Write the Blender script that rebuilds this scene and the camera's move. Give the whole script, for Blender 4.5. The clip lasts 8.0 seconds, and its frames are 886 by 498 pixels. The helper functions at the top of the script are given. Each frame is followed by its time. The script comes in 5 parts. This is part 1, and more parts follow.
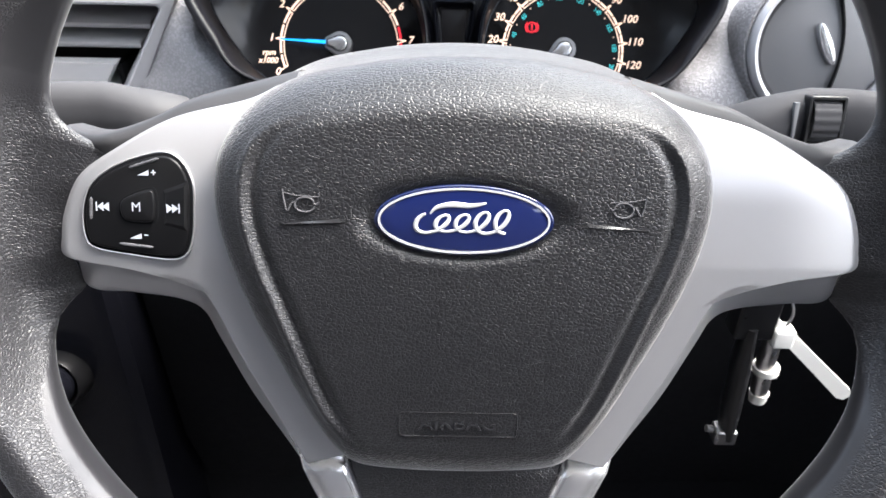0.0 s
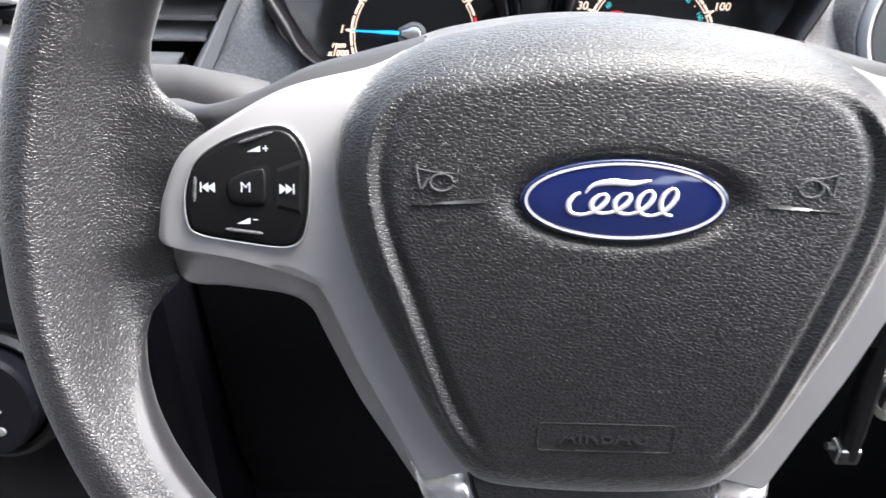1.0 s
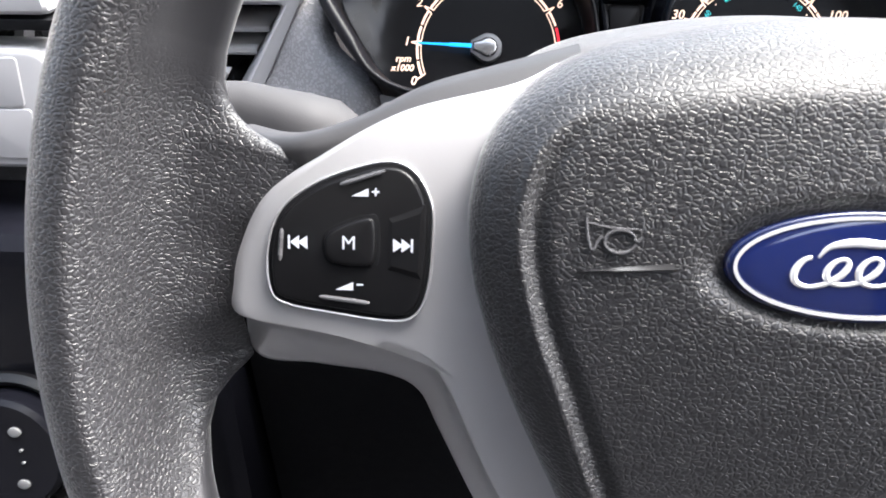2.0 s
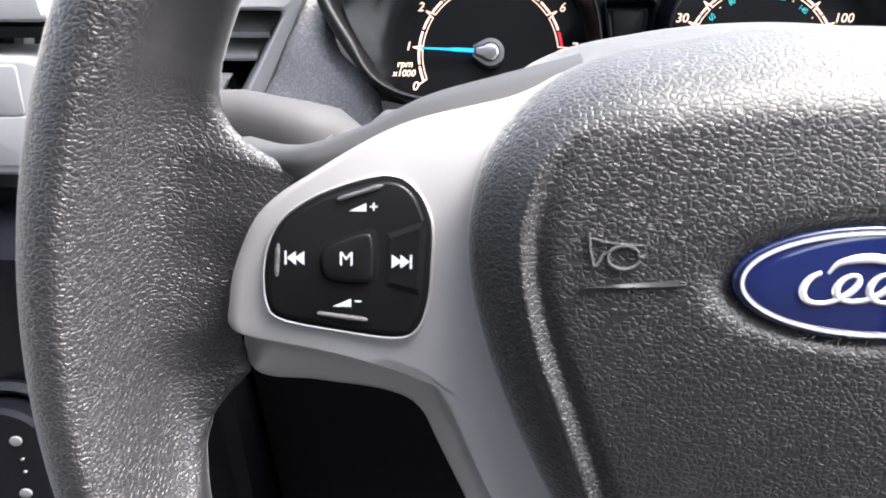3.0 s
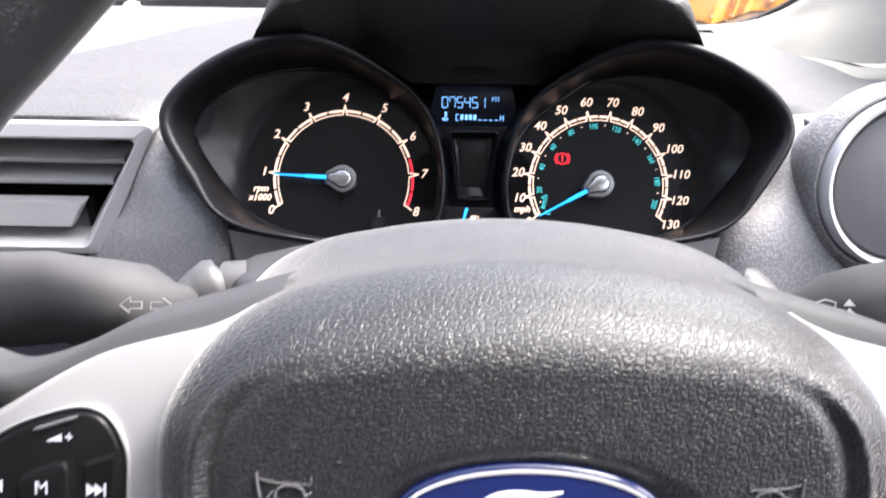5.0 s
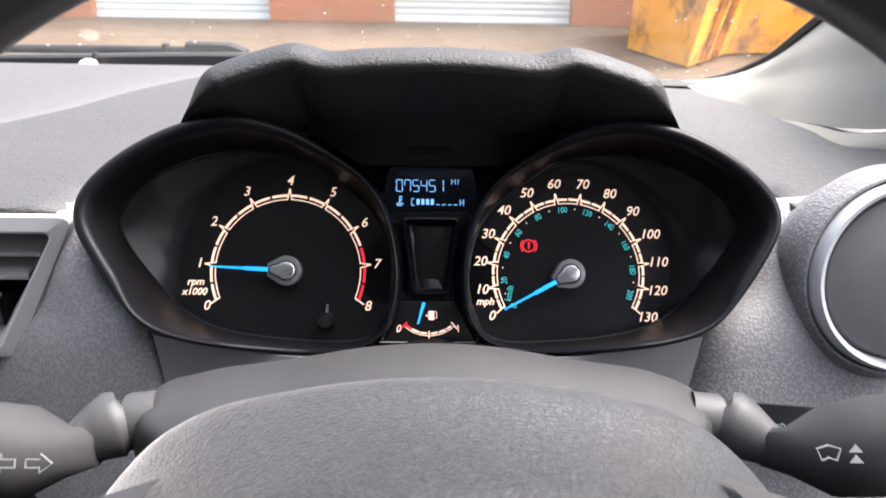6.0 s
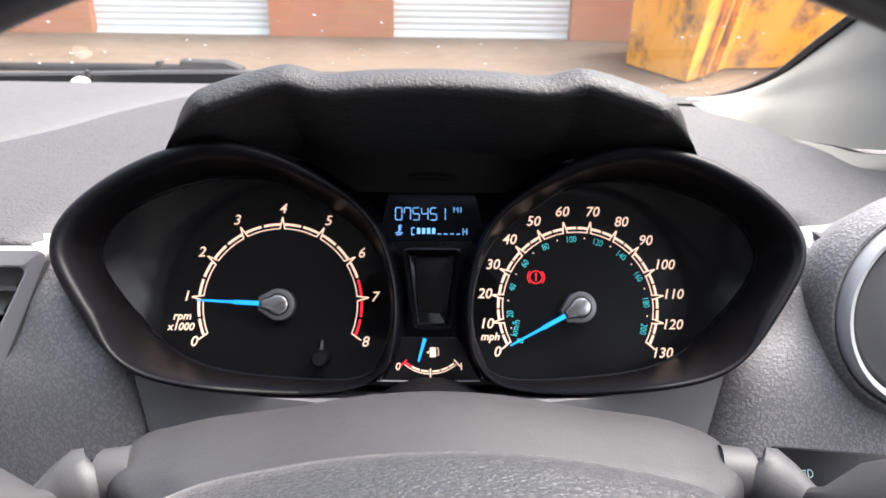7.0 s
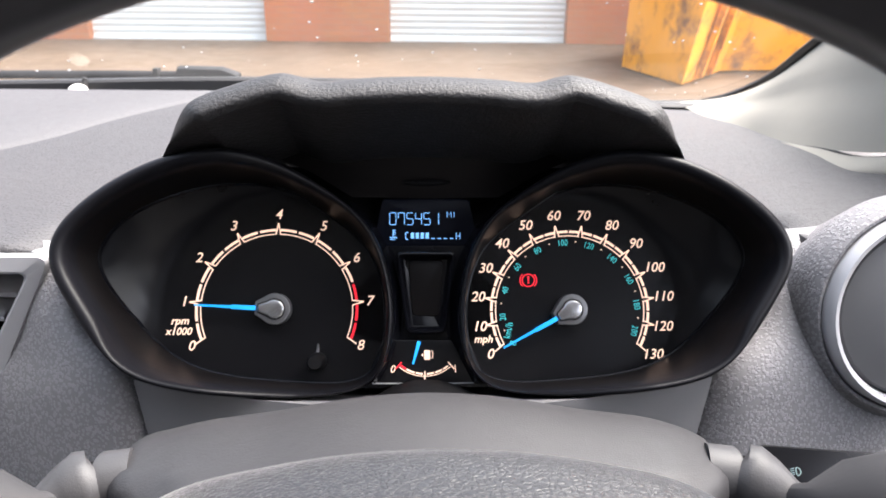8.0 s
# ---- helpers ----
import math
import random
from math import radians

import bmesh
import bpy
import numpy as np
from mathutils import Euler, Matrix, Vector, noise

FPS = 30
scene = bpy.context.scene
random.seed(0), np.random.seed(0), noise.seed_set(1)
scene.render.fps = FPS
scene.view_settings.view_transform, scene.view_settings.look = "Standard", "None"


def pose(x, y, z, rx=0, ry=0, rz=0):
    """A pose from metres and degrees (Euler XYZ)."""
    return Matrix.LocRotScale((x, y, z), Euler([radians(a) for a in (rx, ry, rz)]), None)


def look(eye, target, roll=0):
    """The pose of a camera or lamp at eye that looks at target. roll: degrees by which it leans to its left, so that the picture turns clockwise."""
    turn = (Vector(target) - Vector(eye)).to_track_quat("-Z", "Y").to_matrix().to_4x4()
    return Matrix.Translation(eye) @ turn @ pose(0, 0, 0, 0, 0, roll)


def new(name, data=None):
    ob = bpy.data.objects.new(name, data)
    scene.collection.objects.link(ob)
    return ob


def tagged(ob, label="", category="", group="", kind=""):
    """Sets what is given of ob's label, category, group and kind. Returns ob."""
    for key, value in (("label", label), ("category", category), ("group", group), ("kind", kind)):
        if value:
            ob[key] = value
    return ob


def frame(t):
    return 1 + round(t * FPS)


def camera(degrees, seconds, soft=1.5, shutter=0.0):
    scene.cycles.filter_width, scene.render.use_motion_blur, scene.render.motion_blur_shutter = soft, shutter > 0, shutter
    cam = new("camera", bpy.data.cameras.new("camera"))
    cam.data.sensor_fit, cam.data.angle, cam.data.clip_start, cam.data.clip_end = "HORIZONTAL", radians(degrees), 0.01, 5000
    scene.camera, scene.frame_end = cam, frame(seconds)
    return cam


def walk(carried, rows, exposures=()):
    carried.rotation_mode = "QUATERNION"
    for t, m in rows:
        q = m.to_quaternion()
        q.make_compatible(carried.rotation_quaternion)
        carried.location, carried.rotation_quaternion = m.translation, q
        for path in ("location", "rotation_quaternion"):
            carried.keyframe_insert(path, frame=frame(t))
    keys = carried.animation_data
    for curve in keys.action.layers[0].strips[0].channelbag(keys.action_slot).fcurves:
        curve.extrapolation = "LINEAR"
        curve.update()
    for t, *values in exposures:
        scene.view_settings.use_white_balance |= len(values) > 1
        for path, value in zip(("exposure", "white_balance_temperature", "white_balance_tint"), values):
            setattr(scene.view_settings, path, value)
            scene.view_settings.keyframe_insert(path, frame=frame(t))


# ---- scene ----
cam = camera(62.16, 8.0, shutter=0.3)
PATH = [
    (0.0, -0.0091, -0.2124, 1.1264, 57.00, -1.20, 0.18),
    (0.5, -0.0225, -0.2062, 1.1148, 57.49, -0.83, 0.73),
    (1.0, -0.0479, -0.1910, 1.1005, 58.26, -0.33, 1.64),
    (1.5, -0.0676, -0.1662, 1.0905, 58.99, 0.06, 2.47),
    (2.0, -0.0833, -0.1374, 1.0835, 59.37, 0.14, 3.20),
    (3.5, -0.0805, -0.1323, 1.0868, 59.53, 0.57, 3.36),
    (4.0, -0.0659, -0.1430, 1.0952, 60.60, -0.01, 2.58),
    (4.5, -0.0371, -0.1451, 1.1091, 62.16, -0.81, 1.15),
    (5.0, -0.0215, -0.1207, 1.1259, 63.73, -0.98, -0.01),
    (5.2, -0.0158, -0.1138, 1.1319, 64.55, -0.89, -0.51),
    (6.3, -0.0048, -0.0528, 1.1380, 67.17, -1.09, -1.44),
    (6.5, -0.0054, -0.0472, 1.1375, 67.42, -1.07, -1.45),
    (7.0, -0.0061, -0.0417, 1.1372, 67.81, -1.00, -1.47),
    (7.5, -0.0051, -0.0442, 1.1360, 67.96, -0.89, -1.61),
    (8.0, -0.0039, -0.0477, 1.1399, 68.11, -0.71, -1.76),
]
walk(cam, [(t, pose(x, y, z, rx, ry, rz)) for t, x, y, z, rx, ry, rz in PATH],
     [(0.0, 1.78, 6100, 9), (2.2, 1.80, 6100, 10), (4.0, 1.88, 6150, 12), (4.7, 1.90, 6150, 13), (5.3, 1.56, 6200, 13), (6.3, 1.18, 6250, 12), (8.0, 1.18, 6250, 12)])
# ---- end of walk ----

# a phone lens, focused at arm's length
scene.camera.data.dof.use_dof = True
scene.camera.data.dof.focus_distance = 0.262
scene.camera.data.dof.aperture_fstop = 27.0

# ---------------------------------------------------------------- daylight
world = bpy.data.worlds.new("overcast_day")
scene.world = world
world.use_nodes = True
wn = world.node_tree.nodes
sky = wn.new("ShaderNodeTexSky")
sky.sky_type = "NISHITA"
sky.sun_disc = False
sky.sun_elevation = radians(57)
sky.sun_rotation = radians(74)
sky.air_density = 1.0
sky.dust_density = 10.0
sky.ozone_density = 0.6
wn["Background"].inputs[1].default_value = 0.60
wash = wn.new("ShaderNodeHueSaturation")
wash.inputs["Saturation"].default_value = 0.6
world.node_tree.links.new(sky.outputs[0], wash.inputs["Color"])
world.node_tree.links.new(wash.outputs[0], wn["Background"].inputs[0])

sun = new("sun", bpy.data.lights.new("sun", "SUN"))
sun.data.energy = 0.30
sun.data.angle = radians(60)
sun.data.color = (0.93, 0.97, 1.0)
sun.matrix_world = look((0.523 * 6, 0.150 * 6, 1 + 0.839 * 6), (0.0, 0.0, 1.0))


# ---------------------------------------------------------------- materials
def bare(name, colour, rough=0.5, metal=0.0, spec=0.5):
    m = bpy.data.materials.new(name)
    m.use_nodes = True
    b = m.node_tree.nodes["Principled BSDF"]
    b.inputs["Base Color"].default_value = (*colour, 1)
    b.inputs["Roughness"].default_value = rough
    b.inputs["Metallic"].default_value = metal
    b.inputs["Specular IOR Level"].default_value = spec
    return m, m.node_tree.nodes, m.node_tree.links, b


def surface(name, colour, rough=0.5, metal=0.0, spec=0.5, grain=0.0, grain_size=0.002, kind="pits", blotch=0.12, blotch_size=0.04,
            rough_var=0.1, grain_shade=0.0):
    """A surface with two scales of colour and roughness change and a fine relief (grain: its depth in metres)."""
    m, n, l, b = bare(name, colour, rough, metal, spec)
    co = n.new("ShaderNodeTexCoord")
    big = n.new("ShaderNodeTexNoise")
    big.inputs["Scale"].default_value = 1 / blotch_size
    big.inputs["Detail"].default_value = 5
    l.new(co.outputs["Object"], big.inputs["Vector"])
    mix = n.new("ShaderNodeMix")
    mix.data_type = "RGBA"
    mix.inputs["A"].default_value = (*[c * (1 - blotch) for c in colour], 1)
    mix.inputs["B"].default_value = (*[min(1, c * (1 + blotch)) for c in colour], 1)
    l.new(big.outputs[0], mix.inputs["Factor"])
    l.new(mix.outputs["Result"], b.inputs["Base Color"])
    span = n.new("ShaderNodeMapRange")
    span.inputs["To Min"].default_value = max(0.02, rough - rough_var)
    span.inputs["To Max"].default_value = min(1, rough + rough_var)
    small = n.new("ShaderNodeTexNoise")
    small.inputs["Scale"].default_value = 6 / blotch_size
    small.inputs["Detail"].default_value = 3
    l.new(co.outputs["Object"], small.inputs["Vector"])
    l.new(small.outputs[0], span.inputs["Value"])
    l.new(span.outputs[0], b.inputs["Roughness"])
    if grain:
        bump = n.new("ShaderNodeBump")
        bump.inputs["Strength"].default_value = 1.0
        bump.inputs["Distance"].default_value = grain
        if kind == "dots":
            cell = n.new("ShaderNodeTexVoronoi")
            cell.distance = "MINKOWSKI"
            cell.inputs["Exponent"].default_value = 3.5
            cell.inputs["Scale"].default_value = 1 / grain_size
            l.new(co.outputs["Object"], cell.inputs["Vector"])
            pick = n.new("ShaderNodeSeparateColor")
            l.new(cell.outputs["Color"], pick.inputs[0])
            size = n.new("ShaderNodeMapRange")
            size.inputs["To Min"].default_value = 0.30
            size.inputs["To Max"].default_value = 0.62
            l.new(pick.outputs[0], size.inputs["Value"])
            step = n.new("ShaderNodeMath")
            step.operation = "DIVIDE"
            l.new(cell.outputs["Distance"], step.inputs[0])
            l.new(size.outputs[0], step.inputs[1])
            ramp = n.new("ShaderNodeMapRange")
            ramp.interpolation_type = "SMOOTHSTEP"
            ramp.inputs["From Min"].default_value = 1.0
            ramp.inputs["From Max"].default_value = 0.72
            l.new(step.outputs[0], ramp.inputs["Value"])
            l.new(ramp.outputs[0], bump.inputs["Height"])
            # relief shading put into the colour: raised dots lighter, the ground between darker
            if grain_shade:
                tone = n.new("ShaderNodeMapRange")
                tone.inputs["To Min"].default_value = 1 - grain_shade
                tone.inputs["To Max"].default_value = 1 + grain_shade
                l.new(ramp.outputs[0], tone.inputs["Value"])
                shaded = n.new("ShaderNodeVectorMath")
                shaded.operation = "SCALE"
                l.new(mix.outputs["Result"], shaded.inputs[0])
                l.new(tone.outputs[0], shaded.inputs["Scale"])
                l.new(shaded.outputs[0], b.inputs["Base Color"])
        else:
            pits = n.new("ShaderNodeTexNoise")
            pits.inputs["Scale"].default_value = 1 / grain_size
            pits.inputs["Detail"].default_value = 3
            pits.inputs["Roughness"].default_value = 0.6
            l.new(co.outputs["Object"], pits.inputs["Vector"])
            l.new(pits.outputs[0], bump.inputs["Height"])
        l.new(bump.outputs[0], b.inputs["Normal"])
    return m


def hide(name, colour, rough, spec, grain, size):
    """Moulded leather grain: flat pebbles parted by narrow creases, stretched here and there, with a faint swell under them."""
    m = surface(name, colour, rough, spec=spec, blotch=0.2, blotch_size=0.03, rough_var=0.05)
    n, l, b = m.node_tree.nodes, m.node_tree.links, m.node_tree.nodes["Principled BSDF"]
    co = n.new("ShaderNodeTexCoord")
    warp = n.new("ShaderNodeTexNoise")
    warp.inputs["Scale"].default_value = 0.55 / size
    warp.inputs["Detail"].default_value = 3
    l.new(co.outputs["Object"], warp.inputs["Vector"])
    push = n.new("ShaderNodeVectorMath")
    push.operation = "MULTIPLY_ADD"
    push.inputs[1].default_value = (size * 0.9,) * 3
    l.new(warp.outputs["Color"], push.inputs[0])
    l.new(co.outputs["Object"], push.inputs[2])
    squash = n.new("ShaderNodeMapping")
    squash.inputs["Scale"].default_value = (0.8, 1.15, 1.0)
    l.new(push.outputs[0], squash.inputs["Vector"])
    crease = n.new("ShaderNodeTexVoronoi")
    crease.feature = "DISTANCE_TO_EDGE"
    crease.inputs["Scale"].default_value = 1 / size
    l.new(squash.outputs[0], crease.inputs["Vector"])
    pebble = n.new("ShaderNodeMapRange")
    pebble.interpolation_type = "SMOOTHSTEP"
    pebble.inputs["From Min"].default_value = 0.0
    pebble.inputs["From Max"].default_value = 0.20
    l.new(crease.outputs["Distance"], pebble.inputs["Value"])
    swell = n.new("ShaderNodeTexNoise")
    swell.inputs["Scale"].default_value = 0.5 / size
    swell.inputs["Detail"].default_value = 2
    l.new(co.outputs["Object"], swell.inputs["Vector"])
    total = n.new("ShaderNodeMath")
    total.operation = "MULTIPLY_ADD"
    total.inputs[1].default_value = 0.9
    l.new(swell.outputs[0], total.inputs[0])
    l.new(pebble.outputs[0], total.inputs[2])
    bump = n.new("ShaderNodeBump")
    bump.inputs["Distance"].default_value = grain
    l.new(total.outputs[0], bump.inputs["Height"])
    l.new(bump.outputs[0], b.inputs["Normal"])
    return m


def glow(name, colour, strength):
    m, n, l, b = bare(name, colour, 0.5)
    b.inputs["Emission Color"].default_value = (*colour, 1)
    b.inputs["Emission Strength"].default_value = strength
    return m


LEATHER = hide("black_leather_grain_plastic", (0.0098, 0.0099, 0.0112), 0.355, 0.55, 0.00010, 0.00132)
LEATHER_PLAIN = surface("moulded_black_plastic", (0.012, 0.012, 0.0132), 0.28, blotch=0.15, rough_var=0.05)
RIM_SKIN = hide("rim_leather", (0.0185, 0.0185, 0.0205), 0.34, 0.6, 0.00012, 0.00135)
# sheen brightens both skins where they are seen at a slant
for skin, sheen_weight in ((LEATHER, 0.50), (RIM_SKIN, 0.28)):
    skin.node_tree.nodes["Principled BSDF"].inputs["Sheen Weight"].default_value = sheen_weight
    skin.node_tree.nodes["Principled BSDF"].inputs["Sheen Roughness"].default_value = 0.30
SPOKE_SKIN = surface("spoke_backing", (0.035, 0.035, 0.037), 0.55, spec=0.35, grain=0.00005, grain_size=0.0009, kind="pits", blotch=0.1)
SILVER = surface("satin_silver_paint", (0.52, 0.52, 0.53), 0.33, metal=0.70, blotch=0.03, rough_var=0.03)
BRIGHT = surface("bright_silver_paint", (0.70, 0.70, 0.71), 0.25, metal=0.8, blotch=0.03, rough_var=0.03)
PALE = surface("pale_silver_paint", (0.42, 0.42, 0.43), 0.4, metal=0.25, blotch=0.03, rough_var=0.03)
SLAT_GREY = surface("pale_grey_slat", (0.38, 0.38, 0.385), 0.5, blotch=0.06)
BADGE_SILVER = surface("badge_silver", (0.80, 0.80, 0.81), 0.22, metal=0.55, blotch=0.03, rough_var=0.03)
# lightened grey that paints the glint on ridges, horn outlines and knob post
LIT_EDGE = surface("lit_edge_grey", (0.075, 0.075, 0.079), 0.25, blotch=0.1)
KEY_BLACK = surface("black_switch_plastic", (0.005, 0.005, 0.0055), 0.30, spec=0.32, blotch=0.2, rough_var=0.05)
# one dash plastic in two tones: faces lightened, top darkened, to offset the light
DASH = surface("dash_grain_lightened", (0.20, 0.196, 0.202), 0.55, spec=0.45, grain=0.00036, grain_size=0.0018, kind="dots", blotch=0.12, rough_var=0.06, grain_shade=0.15)
DASH_TOP = surface("dash_grain_darkened", (0.029, 0.0280, 0.0300), 0.6, grain=0.00030, grain_size=0.0022, kind="dots", blotch=0.08, rough_var=0.06)
PALE_TOP = surface("pale_dash_pad", (0.045, 0.0437, 0.046), 0.6, grain=0.00010, grain_size=0.0016, kind="dots", blotch=0.06)
HOOD_SKIN = surface("hood_grain", (0.018, 0.018, 0.019), 0.55, spec=0.35, grain=0.0007, grain_size=0.0018, kind="pits", blotch=0.15)
SMOOTH_GREY = surface("smooth_grey_plastic", (0.085, 0.085, 0.088), 0.5, grain=0.00003, grain_size=0.0008, kind="pits", blotch=0.1)
KNEE_GREY = surface("knee_panel_grey", (0.15, 0.15, 0.155), 0.45, grain=0.00006, grain_size=0.0010, kind="pits", blotch=0.1)
SHROUD = surface("column_shroud_plastic", (0.022, 0.022, 0.0235), 0.5, spec=0.35, grain=0.00012, grain_size=0.0009, kind="pits", blotch=0.1)
# collars and stalk bases take a paler tone that paints in daylight from above
COLLAR = surface("lit_stalk_base", (0.036, 0.036, 0.038), 0.5, spec=0.35, grain=0.00008, grain_size=0.0009, kind="pits", blotch=0.12)
STALK = surface("stalk_plastic", (0.024, 0.024, 0.026), 0.7, spec=0.28, grain=0.00003, grain_size=0.0008, kind="pits", blotch=0.12)
GLOSS = surface("gloss_black_bezel", (0.004, 0.0042, 0.006), 0.22, spec=0.18, blotch=0.1, rough_var=0.015)
BEZEL = surface("satin_black_bezel", (0.0045, 0.0046, 0.006), 0.38, spec=0.16, blotch=0.1, rough_var=0.03)
TUNNEL = surface("bezel_tunnel", (0.0062, 0.0053, 0.0054), 0.36, spec=0.14, blotch=0.2, blotch_size=0.03, rough_var=0.03)
DIAL = surface("dial_black", (0.006, 0.006, 0.007), 0.24, spec=0.22, blotch=0.1, blotch_size=0.02, rough_var=0.02)
# near-black that stands in for shade in the footwell, ducts and gaps
DARK = surface("shade_black", (0.004, 0.0042, 0.005), 0.7, spec=0.12, blotch=0.3)
CREAM = surface("cream_pillar_trim", (0.215, 0.206, 0.180), 0.9, spec=0.2, grain=0.00006, grain_size=0.0012, kind="pits", blotch=0.06)
LINING = surface("grey_roof_cloth", (0.18, 0.18, 0.176), 0.9, grain=0.0001, grain_size=0.0015, kind="pits", blotch=0.08)
CLOTH = surface("dark_seat_cloth", (0.05, 0.05, 0.055), 0.9, grain=0.0002, grain_size=0.002, kind="pits", blotch=0.2)
RUBBER = surface("black_rubber", (0.015, 0.015, 0.016), 0.6, blotch=0.2)
WHITE_PRINT = surface("white_print", (0.46, 0.49, 0.54), 0.5, blotch=0.03)
GREY_PRINT = surface("grey_print", (0.13, 0.133, 0.136), 0.5, blotch=0.03)
WHITE_PLASTIC = surface("white_nylon", (0.60, 0.59, 0.55), 0.45, blotch=0.06)
STEEL = surface("steel", (0.42, 0.41, 0.40), 0.3, metal=1.0, blotch=0.15)
BADGE_BLUE = surface("badge_blue_enamel", (0.007, 0.012, 0.062), 0.08, blotch=0.05, rough_var=0.02)
BADGE_EDGE = surface("badge_dark_blue_edge", (0.004, 0.008, 0.04), 0.15, blotch=0.05)
for enamel in (BADGE_BLUE, BADGE_EDGE):
    enamel.node_tree.nodes["Principled BSDF"].inputs["Coat Weight"].default_value = 0.6
NUMERAL = glow("amber_white_numerals", (1.0, 0.68, 0.50), 0.42)
TEAL = glow("teal_numerals", (0.08, 0.70, 0.72), 0.32)
RED = glow("red_marks", (1.0, 0.02, 0.04), 0.34)
BLUE = glow("blue_needle", (0.02, 0.38, 1.0), 0.40)
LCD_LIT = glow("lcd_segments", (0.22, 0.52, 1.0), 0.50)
LCD_BACK = surface("lcd_glass", (0.006, 0.007, 0.012), 0.2, spec=0.08, blotch=0.1)
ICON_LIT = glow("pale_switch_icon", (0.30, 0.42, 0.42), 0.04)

GLASS, gn, gl = bare("windscreen_glass", (1, 1, 1), 0.0)[:3]
clear = gn.new("ShaderNodeBsdfTransparent")
clear.inputs[0].default_value = (0.60, 0.62, 0.61, 1)
shine = gn.new("ShaderNodeBsdfGlossy")
shine.inputs["Roughness"].default_value = 0.02
edge = gn.new("ShaderNodeFresnel")
edge.inputs["IOR"].default_value = 1.12
blend = gn.new("ShaderNodeMixShader")
gl.new(edge.outputs[0], blend.inputs[0])
gl.new(clear.outputs[0], blend.inputs[1])
gl.new(shine.outputs[0], blend.inputs[2])
# a thin wet, dusty film on the glass
film_co = gn.new("ShaderNodeTexCoord")
film_map = gn.new("ShaderNodeMapping")
film_map.inputs["Scale"].default_value = (7.0, 2.5, 2.5)
gl.new(film_co.outputs["Object"], film_map.inputs["Vector"])
streak = gn.new("ShaderNodeTexNoise")
streak.inputs["Scale"].default_value = 2.2
streak.inputs["Detail"].default_value = 5
gl.new(film_map.outputs[0], streak.inputs["Vector"])
amount = gn.new("ShaderNodeMapRange")
amount.inputs["From Min"].default_value = 0.3
amount.inputs["From Max"].default_value = 0.75
amount.inputs["To Min"].default_value = 0.002
amount.inputs["To Max"].default_value = 0.016
gl.new(streak.outputs[0], amount.inputs["Value"])
dust = gn.new("ShaderNodeBsdfTranslucent")
dust.inputs["Color"].default_value = (0.75, 0.74, 0.70, 1)
filmed = gn.new("ShaderNodeMixShader")
gl.new(amount.outputs[0], filmed.inputs[0])
gl.new(blend.outputs[0], filmed.inputs[1])
gl.new(dust.outputs[0], filmed.inputs[2])
gl.new(filmed.outputs[0], gn["Material Output"].inputs["Surface"])


def ground_material():
    m = surface("wet_brown_tarmac", (0.118, 0.083, 0.056), 0.7, grain=0.004, grain_size=0.03, kind="pits", blotch=0.35, blotch_size=1.2, rough_var=0.25)
    return m


def brick_material():
    m, n, l, b = bare("red_brick_wall", (0.4, 0.15, 0.07), 0.85)
    co = n.new("ShaderNodeTexCoord")
    turn = n.new("ShaderNodeMapping")
    turn.inputs["Rotation"].default_value = (radians(90), 0, 0)
    l.new(co.outputs["Object"], turn.inputs["Vector"])
    br = n.new("ShaderNodeTexBrick")
    br.inputs["Color1"].default_value = (0.62, 0.25, 0.12, 1)
    br.inputs["Color2"].default_value = (0.58, 0.23, 0.115, 1)
    br.inputs["Mortar"].default_value = (0.52, 0.26, 0.15, 1)
    br.inputs["Scale"].default_value = 1.0
    br.inputs["Brick Width"].default_value = 0.225
    br.inputs["Row Height"].default_value = 0.075
    br.inputs["Mortar Size"].default_value = 0.008
    l.new(turn.outputs[0], br.inputs["Vector"])
    dirt = n.new("ShaderNodeTexNoise")
    dirt.inputs["Scale"].default_value = 1.3
    dirt.inputs["Detail"].default_value = 6
    l.new(co.outputs["Object"], dirt.inputs["Vector"])
    mix = n.new("ShaderNodeMix")
    mix.data_type = "RGBA"
    mix.blend_type = "MULTIPLY"
    mix.inputs["Factor"].default_value = 0.3
    l.new(br.outputs["Color"], mix.inputs["A"])
    l.new(dirt.outputs["Color"], mix.inputs["B"])
    l.new(mix.outputs["Result"], b.inputs["Base Color"])
    bump = n.new("ShaderNodeBump")
    bump.inputs["Distance"].default_value = 0.006
    l.new(br.outputs["Fac"], bump.inputs["Height"])
    bump.invert = True
    l.new(bump.outputs[0], b.inputs["Normal"])
    return m


